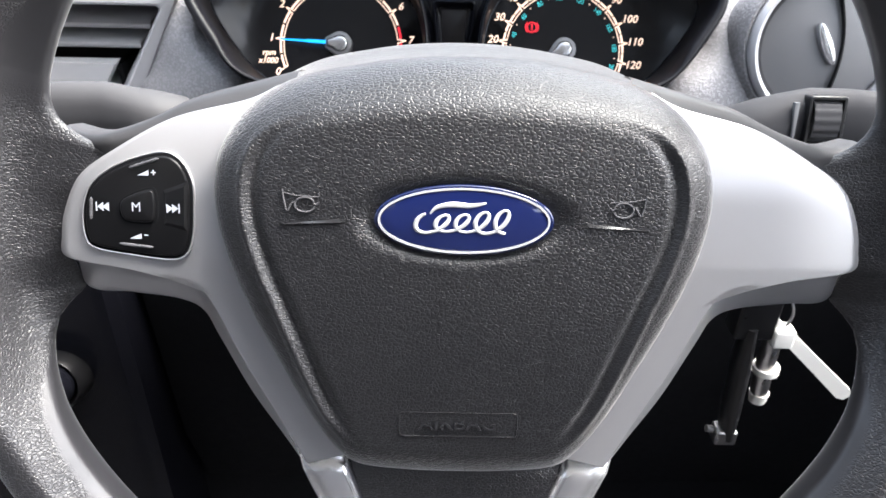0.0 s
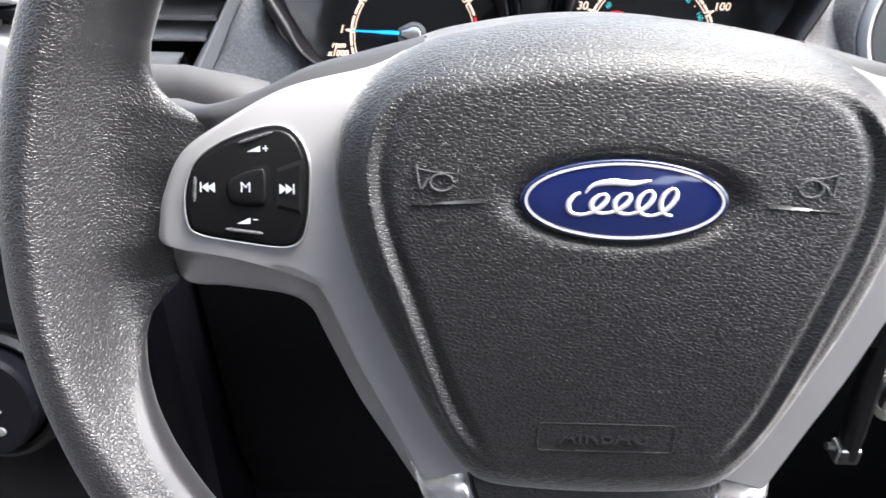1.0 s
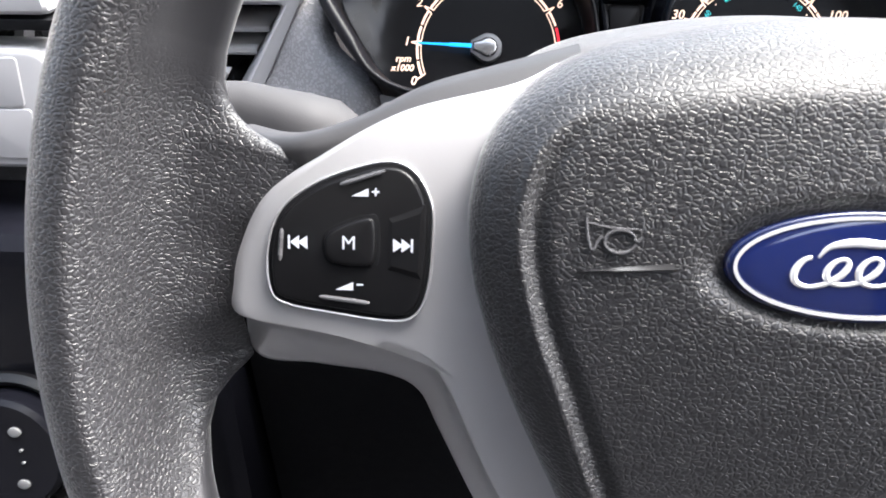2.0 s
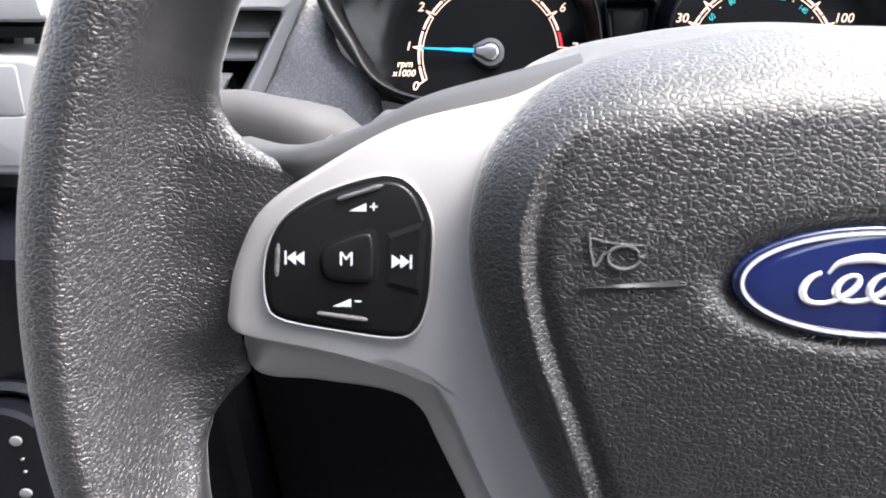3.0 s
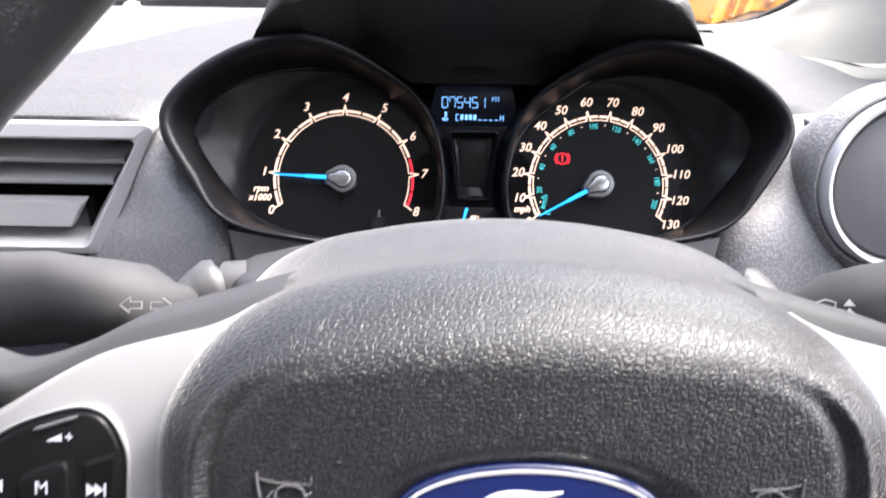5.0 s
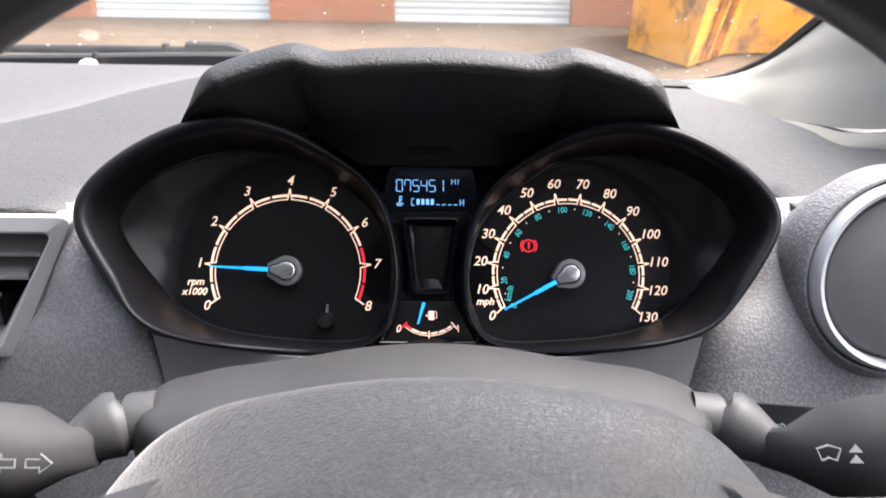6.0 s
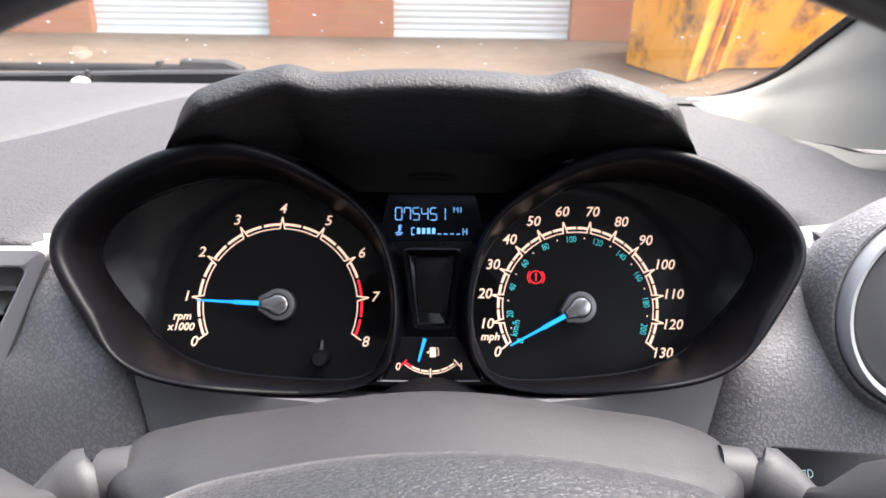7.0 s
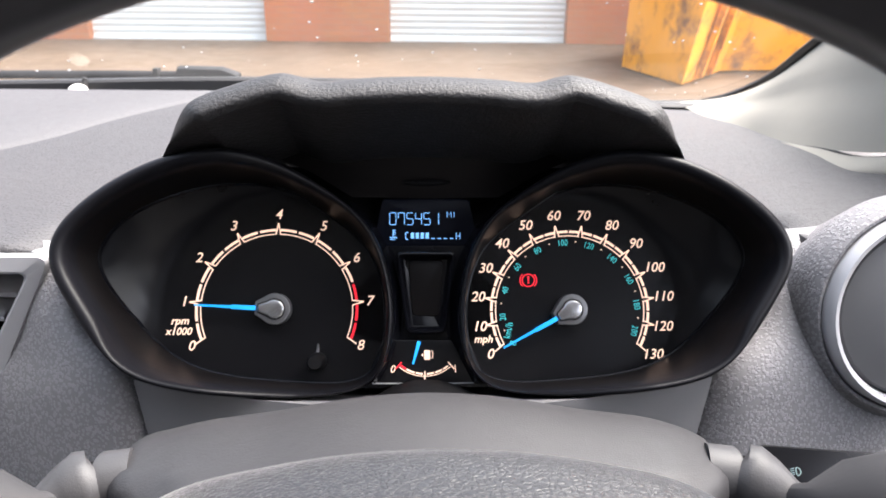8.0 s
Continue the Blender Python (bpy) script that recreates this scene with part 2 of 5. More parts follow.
def skip_material():
    m, n, l, b = bare("rusty_yellow_paint", (0.8, 0.4, 0.03), 0.55)
    co = n.new("ShaderNodeTexCoord")
    no = n.new("ShaderNodeTexNoise")
    no.inputs["Scale"].default_value = 2.6
    no.inputs["Detail"].default_value = 8
    no.inputs["Roughness"].default_value = 0.68
    l.new(co.outputs["Object"], no.inputs["Vector"])
    ramp = n.new("ShaderNodeValToRGB")
    ramp.color_ramp.elements[0].position = 0.35
    ramp.color_ramp.elements[0].color = (0.20, 0.085, 0.03, 1)
    ramp.color_ramp.elements[1].position = 0.50
    ramp.color_ramp.elements[1].color = (0.92, 0.38, 0.015, 1)
    l.new(no.outputs[0], ramp.inputs[0])
    l.new(ramp.outputs[0], b.inputs["Base Color"])
    bump = n.new("ShaderNodeBump")
    bump.inputs["Distance"].default_value = 0.01
    l.new(no.outputs[0], bump.inputs["Height"])
    l.new(bump.outputs[0], b.inputs["Normal"])
    return m


TARMAC = ground_material()
BRICK = brick_material()
SKIP_PAINT = skip_material()
SHUTTER = surface("white_shutter_paint", (0.74, 0.76, 0.73), 0.45, blotch=0.08, blotch_size=0.5)


# ---------------------------------------------------------------- shape helpers
def thing(name, label, category, m=Matrix.Identity(4), group="", kind=""):
    ob = new(name)
    ob.empty_display_size = 0.02
    ob.matrix_world = m
    return tagged(ob, label, category, group, kind)


def part(name, bm, material, parent=None, label="", sharp=35, m=None):
    me = bpy.data.meshes.new(name)
    bmesh.ops.recalc_face_normals(bm, faces=bm.faces)
    bm.to_mesh(me)
    bm.free()
    for p in me.polygons:
        p.use_smooth = True
    me.set_sharp_from_angle(angle=radians(sharp))
    me.materials.append(material)
    ob = new(name, me)
    ob.parent = parent
    if m is not None:
        ob.matrix_local = m
    return tagged(ob, label)


def spline(points, n, closed=False):
    """n points along a smooth curve through the given points, evenly spread by length."""
    p = np.array(points, float)
    k = len(p)
    out = []
    for i in range(k if closed else k - 1):
        a, b, c, d = ((p[(i + j) % k] for j in (-1, 0, 1, 2)) if closed else
                      (p[max(0, i - 1)], p[i], p[i + 1], p[min(k - 1, i + 2)]))
        for t in np.linspace(0, 1, 24, endpoint=False):
            out.append(0.5 * (2 * b + (c - a) * t + (2 * a - 5 * b + 4 * c - d) * t * t + (3 * b - a - 3 * c + d) * t ** 3))
    out.append(p[0] if closed else p[-1])
    out = np.array(out)
    s = np.r_[0, np.cumsum(np.linalg.norm(np.diff(out, axis=0), axis=1))]
    q = np.linspace(0, s[-1], n, endpoint=not closed)
    return np.stack([np.interp(q, s, out[:, j]) for j in range(p.shape[1])], axis=1)


def loft(rows, closed=False, cap_first=False, cap_last=False, bm=None):
    """Rows of points joined to a skin. closed: each row is a ring."""
    bm = bm or bmesh.new()
    v = [[bm.verts.new(p) for p in row] for row in rows]
    n = len(v[0])
    for a, b in zip(v, v[1:]):
        for i in range(n if closed else n - 1):
            j = (i + 1) % n
            bm.faces.new((a[i], a[j], b[j], b[i]))
    if cap_first:
        bm.faces.new(v[0])
    if cap_last:
        bm.faces.new(v[-1])
    return bm


def box(x0, y0, z0, x1, y1, z1, bevel=0.0, bm=None, m=Matrix.Identity(4)):
    bm = bm or bmesh.new()
    made = bmesh.ops.create_cube(bm, size=1, matrix=m @ Matrix.Translation(((x0 + x1) / 2, (y0 + y1) / 2, (z0 + z1) / 2)) @ Matrix.Diagonal((abs(x1 - x0), abs(y1 - y0), abs(z1 - z0), 1)))
    if bevel:
        edges = list({e for v in made["verts"] for e in v.link_edges})
        bmesh.ops.bevel(bm, geom=edges, offset=bevel, segments=3, affect="EDGES", profile=0.6)
    return bm


def normals2(p):
    p = np.array(p, float)
    t = np.roll(p, -1, axis=0) - np.roll(p, 1, axis=0)
    n = np.stack([t[:, 1], -t[:, 0]], axis=1)
    n /= np.linalg.norm(n, axis=1)[:, None] + 1e-12
    area = (p[:, 0] * np.roll(p[:, 1], -1) - p[:, 1] * np.roll(p[:, 0], -1)).sum()
    return n if area > 0 else -n


def slab(outline, w0, w1, bevel=0.0004, bm=None, dome=0.0):
    """A plate of the given outline (metres, in the u, v plane) from depth w0 up to w1, with rounded upper edges."""
    p = np.array(outline, float)
    n = normals2(p)
    rows = []
    steps = [(0, w0), (0, w1 - bevel)] + [(bevel * (1 - math.cos(a)), w1 - bevel + bevel * math.sin(a)) for a in (0.5, 1.0, math.pi / 2)]
    for inset, w in steps:
        q = p - n * inset
        rows.append([(x, y, w) for x, y in q])
    bm = loft(rows, True, bm=bm)
    if dome:
        c = p.mean(axis=0)
        base = np.array(rows[-1])[:, :2]
        more = []
        for s in (0.85, 0.65, 0.4, 0.15):
            more.append([(*(c + (q - c) * s), w1 + dome * (1 - s * s)) for q in base])
        loft([rows[-1]] + more, True, cap_last=True, bm=bm)
    else:
        bm.faces.new([bm.verts.new(q) for q in rows[-1]])
    bmesh.ops.remove_doubles(bm, verts=bm.verts, dist=1e-6)
    return bm


def tube(points, radius, sides=10, bm=None, flat=1.0, caps=True):
    """A tube along points; radius: one number or one for each point."""
    bm = bm or bmesh.new()
    p = [Vector(q) for q in points]
    rows = []
    for i, q in enumerate(p):
        t = (p[min(i + 1, len(p) - 1)] - p[max(i - 1, 0)]).normalized()
        side = t.cross(Vector((0.13, 0.2, 1)) if abs(t.z) < 0.9 else Vector((1, 0.1, 0))).normalized()
        up = side.cross(t).normalized()
        r = radius[i] if hasattr(radius, "__len__") else radius
        rows.append([q + (side * math.cos(a) * r + up * math.sin(a) * r * flat) for a in np.linspace(0, 2 * math.pi, sides, endpoint=False)])
    return loft(rows, True, caps, caps, bm)


def ribbon(points, width, w, thick=0.0001, bm=None, closed=False):
    """A flat raised line in the u, v plane."""
    p = np.array(points, float)
    t = np.gradient(p, axis=0) if not closed else np.roll(p, -1, 0) - np.roll(p, 1, 0)
    n = np.stack([-t[:, 1], t[:, 0]], 1)
    n /= np.linalg.norm(n, axis=1)[:, None] + 1e-12
    hw = (np.array(width) if hasattr(width, "__len__") else np.full(len(p), width)) / 2
    a, b = p + n * hw[:, None], p - n * hw[:, None]
    rows = [[(*q, w - thick) for q in a], [(*q, w) for q in a], [(*q, w) for q in b], [(*q, w - thick) for q in b]]
    if closed:
        rows = [r + [r[0]] for r in rows]
    return loft(rows, bm=bm)


def lettering(body, size, shear=0.0, bold=0.0, squeeze=1.0):
    c = bpy.data.curves.new("lettering", "FONT")
    c.body = body
    c.size = size
    c.shear = shear
    c.offset = bold
    c.align_x = "CENTER"
    c.align_y = "CENTER"
    c.resolution_u = 3
    ob = new("lettering", c)
    me = bpy.data.meshes.new_from_object(ob.evaluated_get(bpy.context.evaluated_depsgraph_get()))
    bpy.data.objects.remove(ob)
    bm = bmesh.new()
    bm.from_mesh(me)
    bpy.data.meshes.remove(me)
    if squeeze != 1:
        bmesh.ops.scale(bm, vec=(squeeze, 1, 1), verts=bm.verts)
    return bm


def write(name, body, size, u, v, w, material, parent, shear=0.0, bold=0.0, turn=0.0, squeeze=1.0, label=""):
    return part(name, lettering(body, size, shear, bold, squeeze), material, parent, label, m=Matrix.Translation((u, v, w)) @ Matrix.Rotation(turn, 4, "Z"))


def leaning(origin, lean):
    """A frame whose first axis is x, whose second leans forward by that many degrees from upright, and whose third faces the driver."""
    a = radians(lean)
    m = Matrix(((1, 0, 0, 0), (0, math.sin(a), -math.cos(a), 0), (0, math.cos(a), math.sin(a), 0), (0, 0, 0, 1)))
    return Matrix.Translation(origin) @ m


def smooth(a, b, x):
    t = min(1, max(0, (x - a) / (b - a)))
    return t * t * (3 - 2 * t)


def ring_points(cu, cv, ru, rv, n=64, start=0.0):
    return [(cu + ru * math.cos(a), cv + rv * math.sin(a)) for a in np.linspace(start, start + 2 * math.pi, n, endpoint=False)]


def rounded(points, radius, seg=5):
    """A polygon with its corners rounded."""
    p = [Vector(q) for q in points]
    out = []
    for i, q in enumerate(p):
        a, b = p[i - 1], p[(i + 1) % len(p)]
        da, db = (a - q), (b - q)
        r = min(radius, da.length * 0.45, db.length * 0.45)
        s, e = q + da.normalized() * r, q + db.normalized() * r
        for t in np.linspace(0, 1, seg):
            out.append(tuple(s * (1 - t) ** 2 + q * 2 * t * (1 - t) + e * t * t))
    return out


# ---------------------------------------------------------------- outside: yard, lock-ups, skip
bm = bmesh.new()
bmesh.ops.create_grid(bm, x_segments=60, y_segments=60, size=150)
tagged(part("ground", bm, TARMAC), "wet brown tarmac yard with puddles and grit", "ground", kind="structure")

WALL_Y = 10.4
lockups = thing("lockup_building", "red brick lock-up building with white roller shutters", "building", Matrix.Translation((0, WALL_Y, 0)))
DOORS = [(-8.46, -6.10), (-4.46, -2.08), (-0.40, 2.03), (4.06, 6.47)]
edges = [-14.0] + [e for d in DOORS for e in d] + [14.0]
for a, b in zip(edges[::2], edges[1::2]):
    part("wall", box(a, 0, -0.05, b, 0.3, 3.6), BRICK, lockups)
for a, b in DOORS:
    part("lintel", box(a, 0.0, 2.35, b, 0.3, 3.6), BRICK, lockups)
part("roof", box(-14.2, -0.25, 3.6, 14.2, 5, 3.75, 0.03), SMOOTH_GREY, lockups)
part("rear_wall", box(-14, 4.7, -0.05, 14, 4.95, 3.6), BRICK, lockups)
for a, b in DOORS:
    shutter = part("roller_shutter", box(a + 0.003, 0.16, -0.04, b - 0.003, 0.19, 2.35), SHUTTER, lockups, "white ribbed roller shutter")
    for k in range(28):
        rows = [[(x, 0.157 - 0.012 * math.sin(math.pi * t), k * 0.083 + 0.081 * t) for x in (a + 0.005, b - 0.005)] for t in (0, 0.12, 0.3, 0.5, 0.7, 0.88, 1)]
        part("slat", loft(rows), SHUTTER, shutter)
    part("bottom_rail", box(a + 0.004, 0.11, -0.04, b - 0.004, 0.15, 0.03, 0.006), SHUTTER, shutter)

skip = thing("waste_skip", "battered yellow steel skip with rust stains", "skip", pose(2.48, 6.9, 0, 0, 0, 9))
base = [(0, 0, 0.02), (0.85, 0.80, 0.02), (2.6, 0.80, 0.02), (2.6, 2.2, 0.02), (0.6, 2.2, 0.02), (-0.08, 1.2, 0.02)]
part("body", loft([base, [(x + (0.22 if x > 0.3 else 0.12), y - (0.25 if y < 1 else -0.2), 1.45) for x, y, z in base]], True, True), SKIP_PAINT, skip, sharp=20)
part("top_rail", loft([[(x + (0.24 if x > 0.3 else 0.09), y - (0.28 if y < 1 else -0.22), z) for x, y, _ in base] for z in (1.43, 1.53)], True, True, True), SKIP_PAINT, skip, sharp=20)
for f in (0.33, 0.62):
    q = Vector(base[0]).lerp(Vector(base[1]), f)
    part("rib", loft([[(q.x + dx + 0.2 * s, q.y + dy - 0.25 * s - 0.03, 0.05 + 1.38 * s) for dx, dy in ((-0.04, -0.035), (0.03, 0.035), (0.06, -0.01), (0.0, -0.08))] for s in (0, 1)], True, True, True), SKIP_PAINT, skip, sharp=20)

# ---------------------------------------------------------------- the car's shell
tagged(part("floor", box(-1.25, -1.8, 0.22, 0.52, 1.0, 0.26), CLOTH), "dark carpeted car floor", "floor", kind="structure")
tagged(part("wall_front", box(-1.2, 0.93, 0.26, 0.47, 0.97, 0.93), RUBBER), "black bulkhead under the windscreen", "bulkhead", kind="structure")
# unseen rails, side walls and pillars added to keep window light off the wheel
for side, x0, x1 in (("right", 0.44, 0.52), ("left", -1.25, -1.17)):
    tagged(part("door_" + ("1" if side == "right" else "2"), box(x0, -0.47, 0.26, x1, 0.45, 0.985 if side == "right" else 0.95, 0.02), DASH), "dark grey car door trim below its window", "car door", kind="structure")
    tagged(part("trim_screen_" + side, box(x0 - (0.09 if side == "right" else -0.09), -0.395, 1.36 if side == "right" else 1.42, x1 - (0.09 if side == "right" else -0.09), -0.02, 1.50, 0.02), LINING), "unseen grey rail added to narrow the light from the side window", "roof rail", kind="structure")
    tagged(part("wall_" + side, box(x0, -1.8, 0.26, x1, -0.50, 1.46, 0.02), CLOTH), "unseen dark wall added to close off rear side light", "side trim", kind="structure")
    tagged(part("pillar_" + side, loft([[(x0, -0.40, 0.93), (x1, -0.40, 0.93), (x1, -0.495, 0.93), (x0, -0.495, 0.93)], [(x0 - 0.1 if side == "right" else x0 + 0.1, -0.40, 1.49), (x1 - 0.1 if side == "right" else x1 + 0.1, -0.40, 1.49), (x1 - 0.1 if side == "right" else x1 + 0.1, -0.495, 1.49), (x0 - 0.1 if side == "right" else x0 + 0.1, -0.495, 1.49)]], True, True, True), CREAM), "unseen cream door pillar set forward to block side light", "pillar", kind="structure")
# unseen wall in place of a rear window, to darken the cabin
tagged(part("wall_rear", box(-1.2, -1.84, 0.26, 0.48, -1.8, 1.47), CLOTH), "unseen dark wall added to close off light from the rear", "rear wall", kind="structure")
# unseen lining; its front edge and grey are set to shape the cabin light
rows = [[(x, y, 1.50 + 0.03 * math.cos((x + 0.36) * 2) - 0.02 * ((y + 0.8) / 0.9) ** 2) for x in np.linspace(-1.12, 0.40, 12)] for y in np.linspace(-1.75, -0.14, 12)]
bm = loft(rows)
bmesh.ops.solidify(bm, geom=bm.faces[:], thickness=-0.03)
tagged(part("ceiling", bm, LINING), "unseen grey fabric roof lining that shapes the cabin light", "roof lining", kind="structure")

# unseen seats, set forward so their backs block light from the rear
for seat_x, seat_name, seat_label in ((0, "driver_seat", "unseen dark cloth driver's seat, set forward to block rear light"), (-0.72, "passenger_seat", "unseen dark cloth passenger seat, added to block rear light")):
    seat = thing(seat_name, seat_label, "seat", Matrix.Translation((seat_x, -0.30, 0.26)))
    part("base", box(-0.2, -0.2, 0.0, 0.2, 0.2, 0.12, 0.02), DARK, seat)
    part("cushion", box(-0.25, -0.2, 0.1, 0.25, 0.25, 0.30, 0.06), CLOTH, seat)
    part("backrest", box(-0.26, -0.34, 0.25, 0.26, -0.16, 0.92, 0.06), CLOTH, seat)
    part("headrest", box(-0.14, -0.34, 0.94, 0.14, -0.22, 1.14, 0.04), CLOTH, seat)

# windscreen, its rubber edge and pillar trims
def screen_z(y):
    return 0.97 + (0.95 - y) * 0.506


outline = [(0.30, 0.998), (0.405, 0.985), (0.442, 0.90), (0.436, 0.79), (0.41, 0.5), (0.33, -0.14), (-1.05, -0.14), (-1.13, 0.5), (-1.156, 0.79), (-1.162, 0.9), (-1.125, 0.985), (-1.02, 1.01), (-0.36, 1.03)]
curve = spline(outline, 160, True)
windscreen = thing("windscreen", "wet laminated windscreen with a black rubber edge", "windscreen", kind="structure")
bm = bmesh.new()
bm.faces.new([bm.verts.new((x, y, screen_z(y) + 0.002)) for x, y in curve])
pane = part("pane", bm, GLASS, windscreen)
pane.visible_shadow = False
n2 = normals2(curve)
rows = [[(x + dx * o, y + dy * o, screen_z(y + dy * o) + h) for (x, y), (dx, dy) in zip(curve, n2)] for o, h in ((0.03, 0.0), (-0.006, 0.001), (-0.010, -0.004), (-0.006, -0.010), (0.03, -0.012))]
part("rubber_edge", loft(rows, True), RUBBER, windscreen, "black rubber edge strip")
random.seed(5)
bm = bmesh.new()
for _ in range(240):
    x, y = random.uniform(-0.9, 0.42), random.uniform(0.45, 0.98)
    r = random.uniform(0.0006, 0.0022)
    bmesh.ops.create_icosphere(bm, subdivisions=1, radius=r, matrix=Matrix.Translation((x, y, screen_z(y) + 0.003)) @ Matrix.Rotation(radians(-27), 4, "X") @ Matrix.Diagonal((1, random.uniform(1, 1.5), 0.4, 1)))
tagged(part("raindrops", bm, surface("water_bead", (0.75, 0.76, 0.76), 0.08, blotch=0.05)), "scattered raindrops on the windscreen glass", "raindrops", kind="stuff")

for side in (1, -1):
    c = 0 if side == 1 else -0.72
    outer = spline([(0.356, 0.948, 0.957), (0.408, 0.938, 0.961), (0.442, 0.88, 0.997), (0.438, 0.79, 1.045), (0.412, 0.5, 1.192), (0.335, -0.14, 1.515)], 90)
    inner = spline([(0.352, 0.925, 0.953), (0.346, 0.87, 0.956), (0.346, 0.735, 0.968), (0.327, 0.61, 0.982), (0.352, 0.572, 0.9860), (0.38, 0.53, 0.9905), (0.43, 0.40, 1.05), (0.43, 0.28, 1.13), (0.38, -0.22, 1.48)], 90)
    rows = []
    for s in np.linspace(0, 1, 12):
        bulge = math.sin(s * math.pi)
        rows.append([(c + side * (x0 + (x1 - x0) * s - 0.008 * bulge + 0.006 * math.exp(-((s - 0.6) / 0.12) ** 2)), y0 + (y1 - y0) * s, z0 + (z1 - z0) * s)
                     for (x0, y0, z0), (x1, y1, z1) in zip(outer, inner)])
    grid = np.array(rows)
    for _ in range(10):
        grid[:, 1:-1] = (grid[:, :-2] + 2 * grid[:, 1:-1] + grid[:, 2:]) / 4
    rows = [[tuple(p) for p in row] for row in grid]
    tagged(part("pillar_trim", loft(rows), CREAM, sharp=80), "smooth cream windscreen pillar trim", "pillar trim", kind="structure")
    # cream corner of the door below the pillar, with an open seam between the two
    upper = spline([(0.328, 0.607, 0.9805), (0.352, 0.571, 0.9840), (0.38, 0.529, 0.9885), (0.432, 0.40, 1.045)], 30)
    lower = spline([(0.3285, 0.605, 0.9800), (0.330, 0.54, 0.9840), (0.3325, 0.500, 0.9862), (0.350, 0.489, 0.9870), (0.44, 0.455, 0.985)], 30)
    rows = [[(c + side * (a[0] + (b[0] - a[0]) * f), a[1] + (b[1] - a[1]) * f, a[2] + (b[2] - a[2]) * f + 0.0035 * math.sin(math.pi * f) + d) for a, b in zip(upper, lower)]
            for f, d in ((0, -0.012), (0, -0.0008), (0.04, 0.0), (0.35, 0.0), (0.7, 0.0), (0.95, 0.0005), (1.0, -0.0005), (1.0, -0.012))]
    tagged(part("trim_door_corner", loft(rows), CREAM, sharp=60), "cream plastic door corner below the pillar", "door trim", kind="structure")
    tagged(part("trim_seam", tube([(c + side * (x + 0.001), y, z + 0.0006) for x, y, z in upper], 0.0016, 8), RUBBER), "dark seam between pillar and door", "seam", kind="structure")

wiper = thing("windscreen_wiper", "black windscreen wiper arm lying at the glass base", "wiper")
part("arm", tube([(-1.05, 0.955, 0.976), (-0.56, 0.955, 0.985), (-0.40, 0.952, 0.9865), (-0.25, 0.950, 0.987)], [0.0055, 0.0055, 0.0055, 0.005], 12), STALK, wiper)
part("arm_clip", box(-0.352, 0.942, 0.982, -0.345, 0.955, 0.996, 0.001), RUBBER, wiper)
part("blade_mount", loft([[(x, y, z) for y, z in ((0.935, 0.981), (0.935, top - 0.002), (0.938, top), (0.953, top), (0.956, top - 0.002), (0.956, 0.981))] for x, top in ((-0.322, 0.988), (-0.318, 0.999), (-0.262, 0.998), (-0.240, 0.990))], True, True, True), STALK, wiper)
scuttle_line = spline([(-1.15, 0.972), (-0.56, 0.9815), (-0.24, 0.9885), (0.0, 0.983), (0.18, 0.968), (0.32, 0.9575), (0.41, 0.9575)], 60)
bm = loft([[(x, y, z + h) for x, z in scuttle_line] for y, h in ((0.916, -0.03), (0.916, -0.003), (0.919, 0.0), (0.932, 0.0), (0.936, -0.003), (0.936, -0.03))], True)
tagged(part("trim", bm, RUBBER), "black rubber strip along the windscreen base", "rubber strip", kind="structure")
washer = thing("washer_nozzle", "small white cap at the windscreen base", "nozzle")
bm = bmesh.new()
bmesh.ops.create_uvsphere(bm, u_segments=20, v_segments=12, radius=0.0115, matrix=Matrix.Translation((-0.433, 0.90, 0.9725)) @ Matrix.Diagonal((1.1, 1, 0.85, 1)))
part("cap", bm, WHITE_PLASTIC, washer)
part("stud", tube([(-0.430, 0.912, 0.976), (-0.428, 0.913, 0.985), (-0.4275, 0.913, 0.988)], [0.004, 0.0036, 0.003], 12), RUBBER, washer)

# ---------------------------------------------------------------- dashboard
dash = thing("dashboard", "dark grey grained moulded dashboard with a paler pad on top", "dashboard")


def dash_top_z(x, y):
    far = 0.990 - 0.012 * ((y - 0.35) / 0.5) ** 2
    far += 0.0125 * smooth(0.52, 0.33, y) * smooth(0.172, 0.200, abs(x))
    return far - 0.05 * max(0, (x - 0.22)) ** 1.3 - 0.02 * max(0, -x - 0.9) - 0.018 * smooth(0.12, 0.33, x) * smooth(0.55, 0.90, y)


xs = np.linspace(-1.15, 0.43, 90)
ys = list(np.linspace(0.335, 0.47, 8)) + list(np.linspace(0.50, 0.90, 16))
at_vent = lambda x: -0.335 < x < -0.195
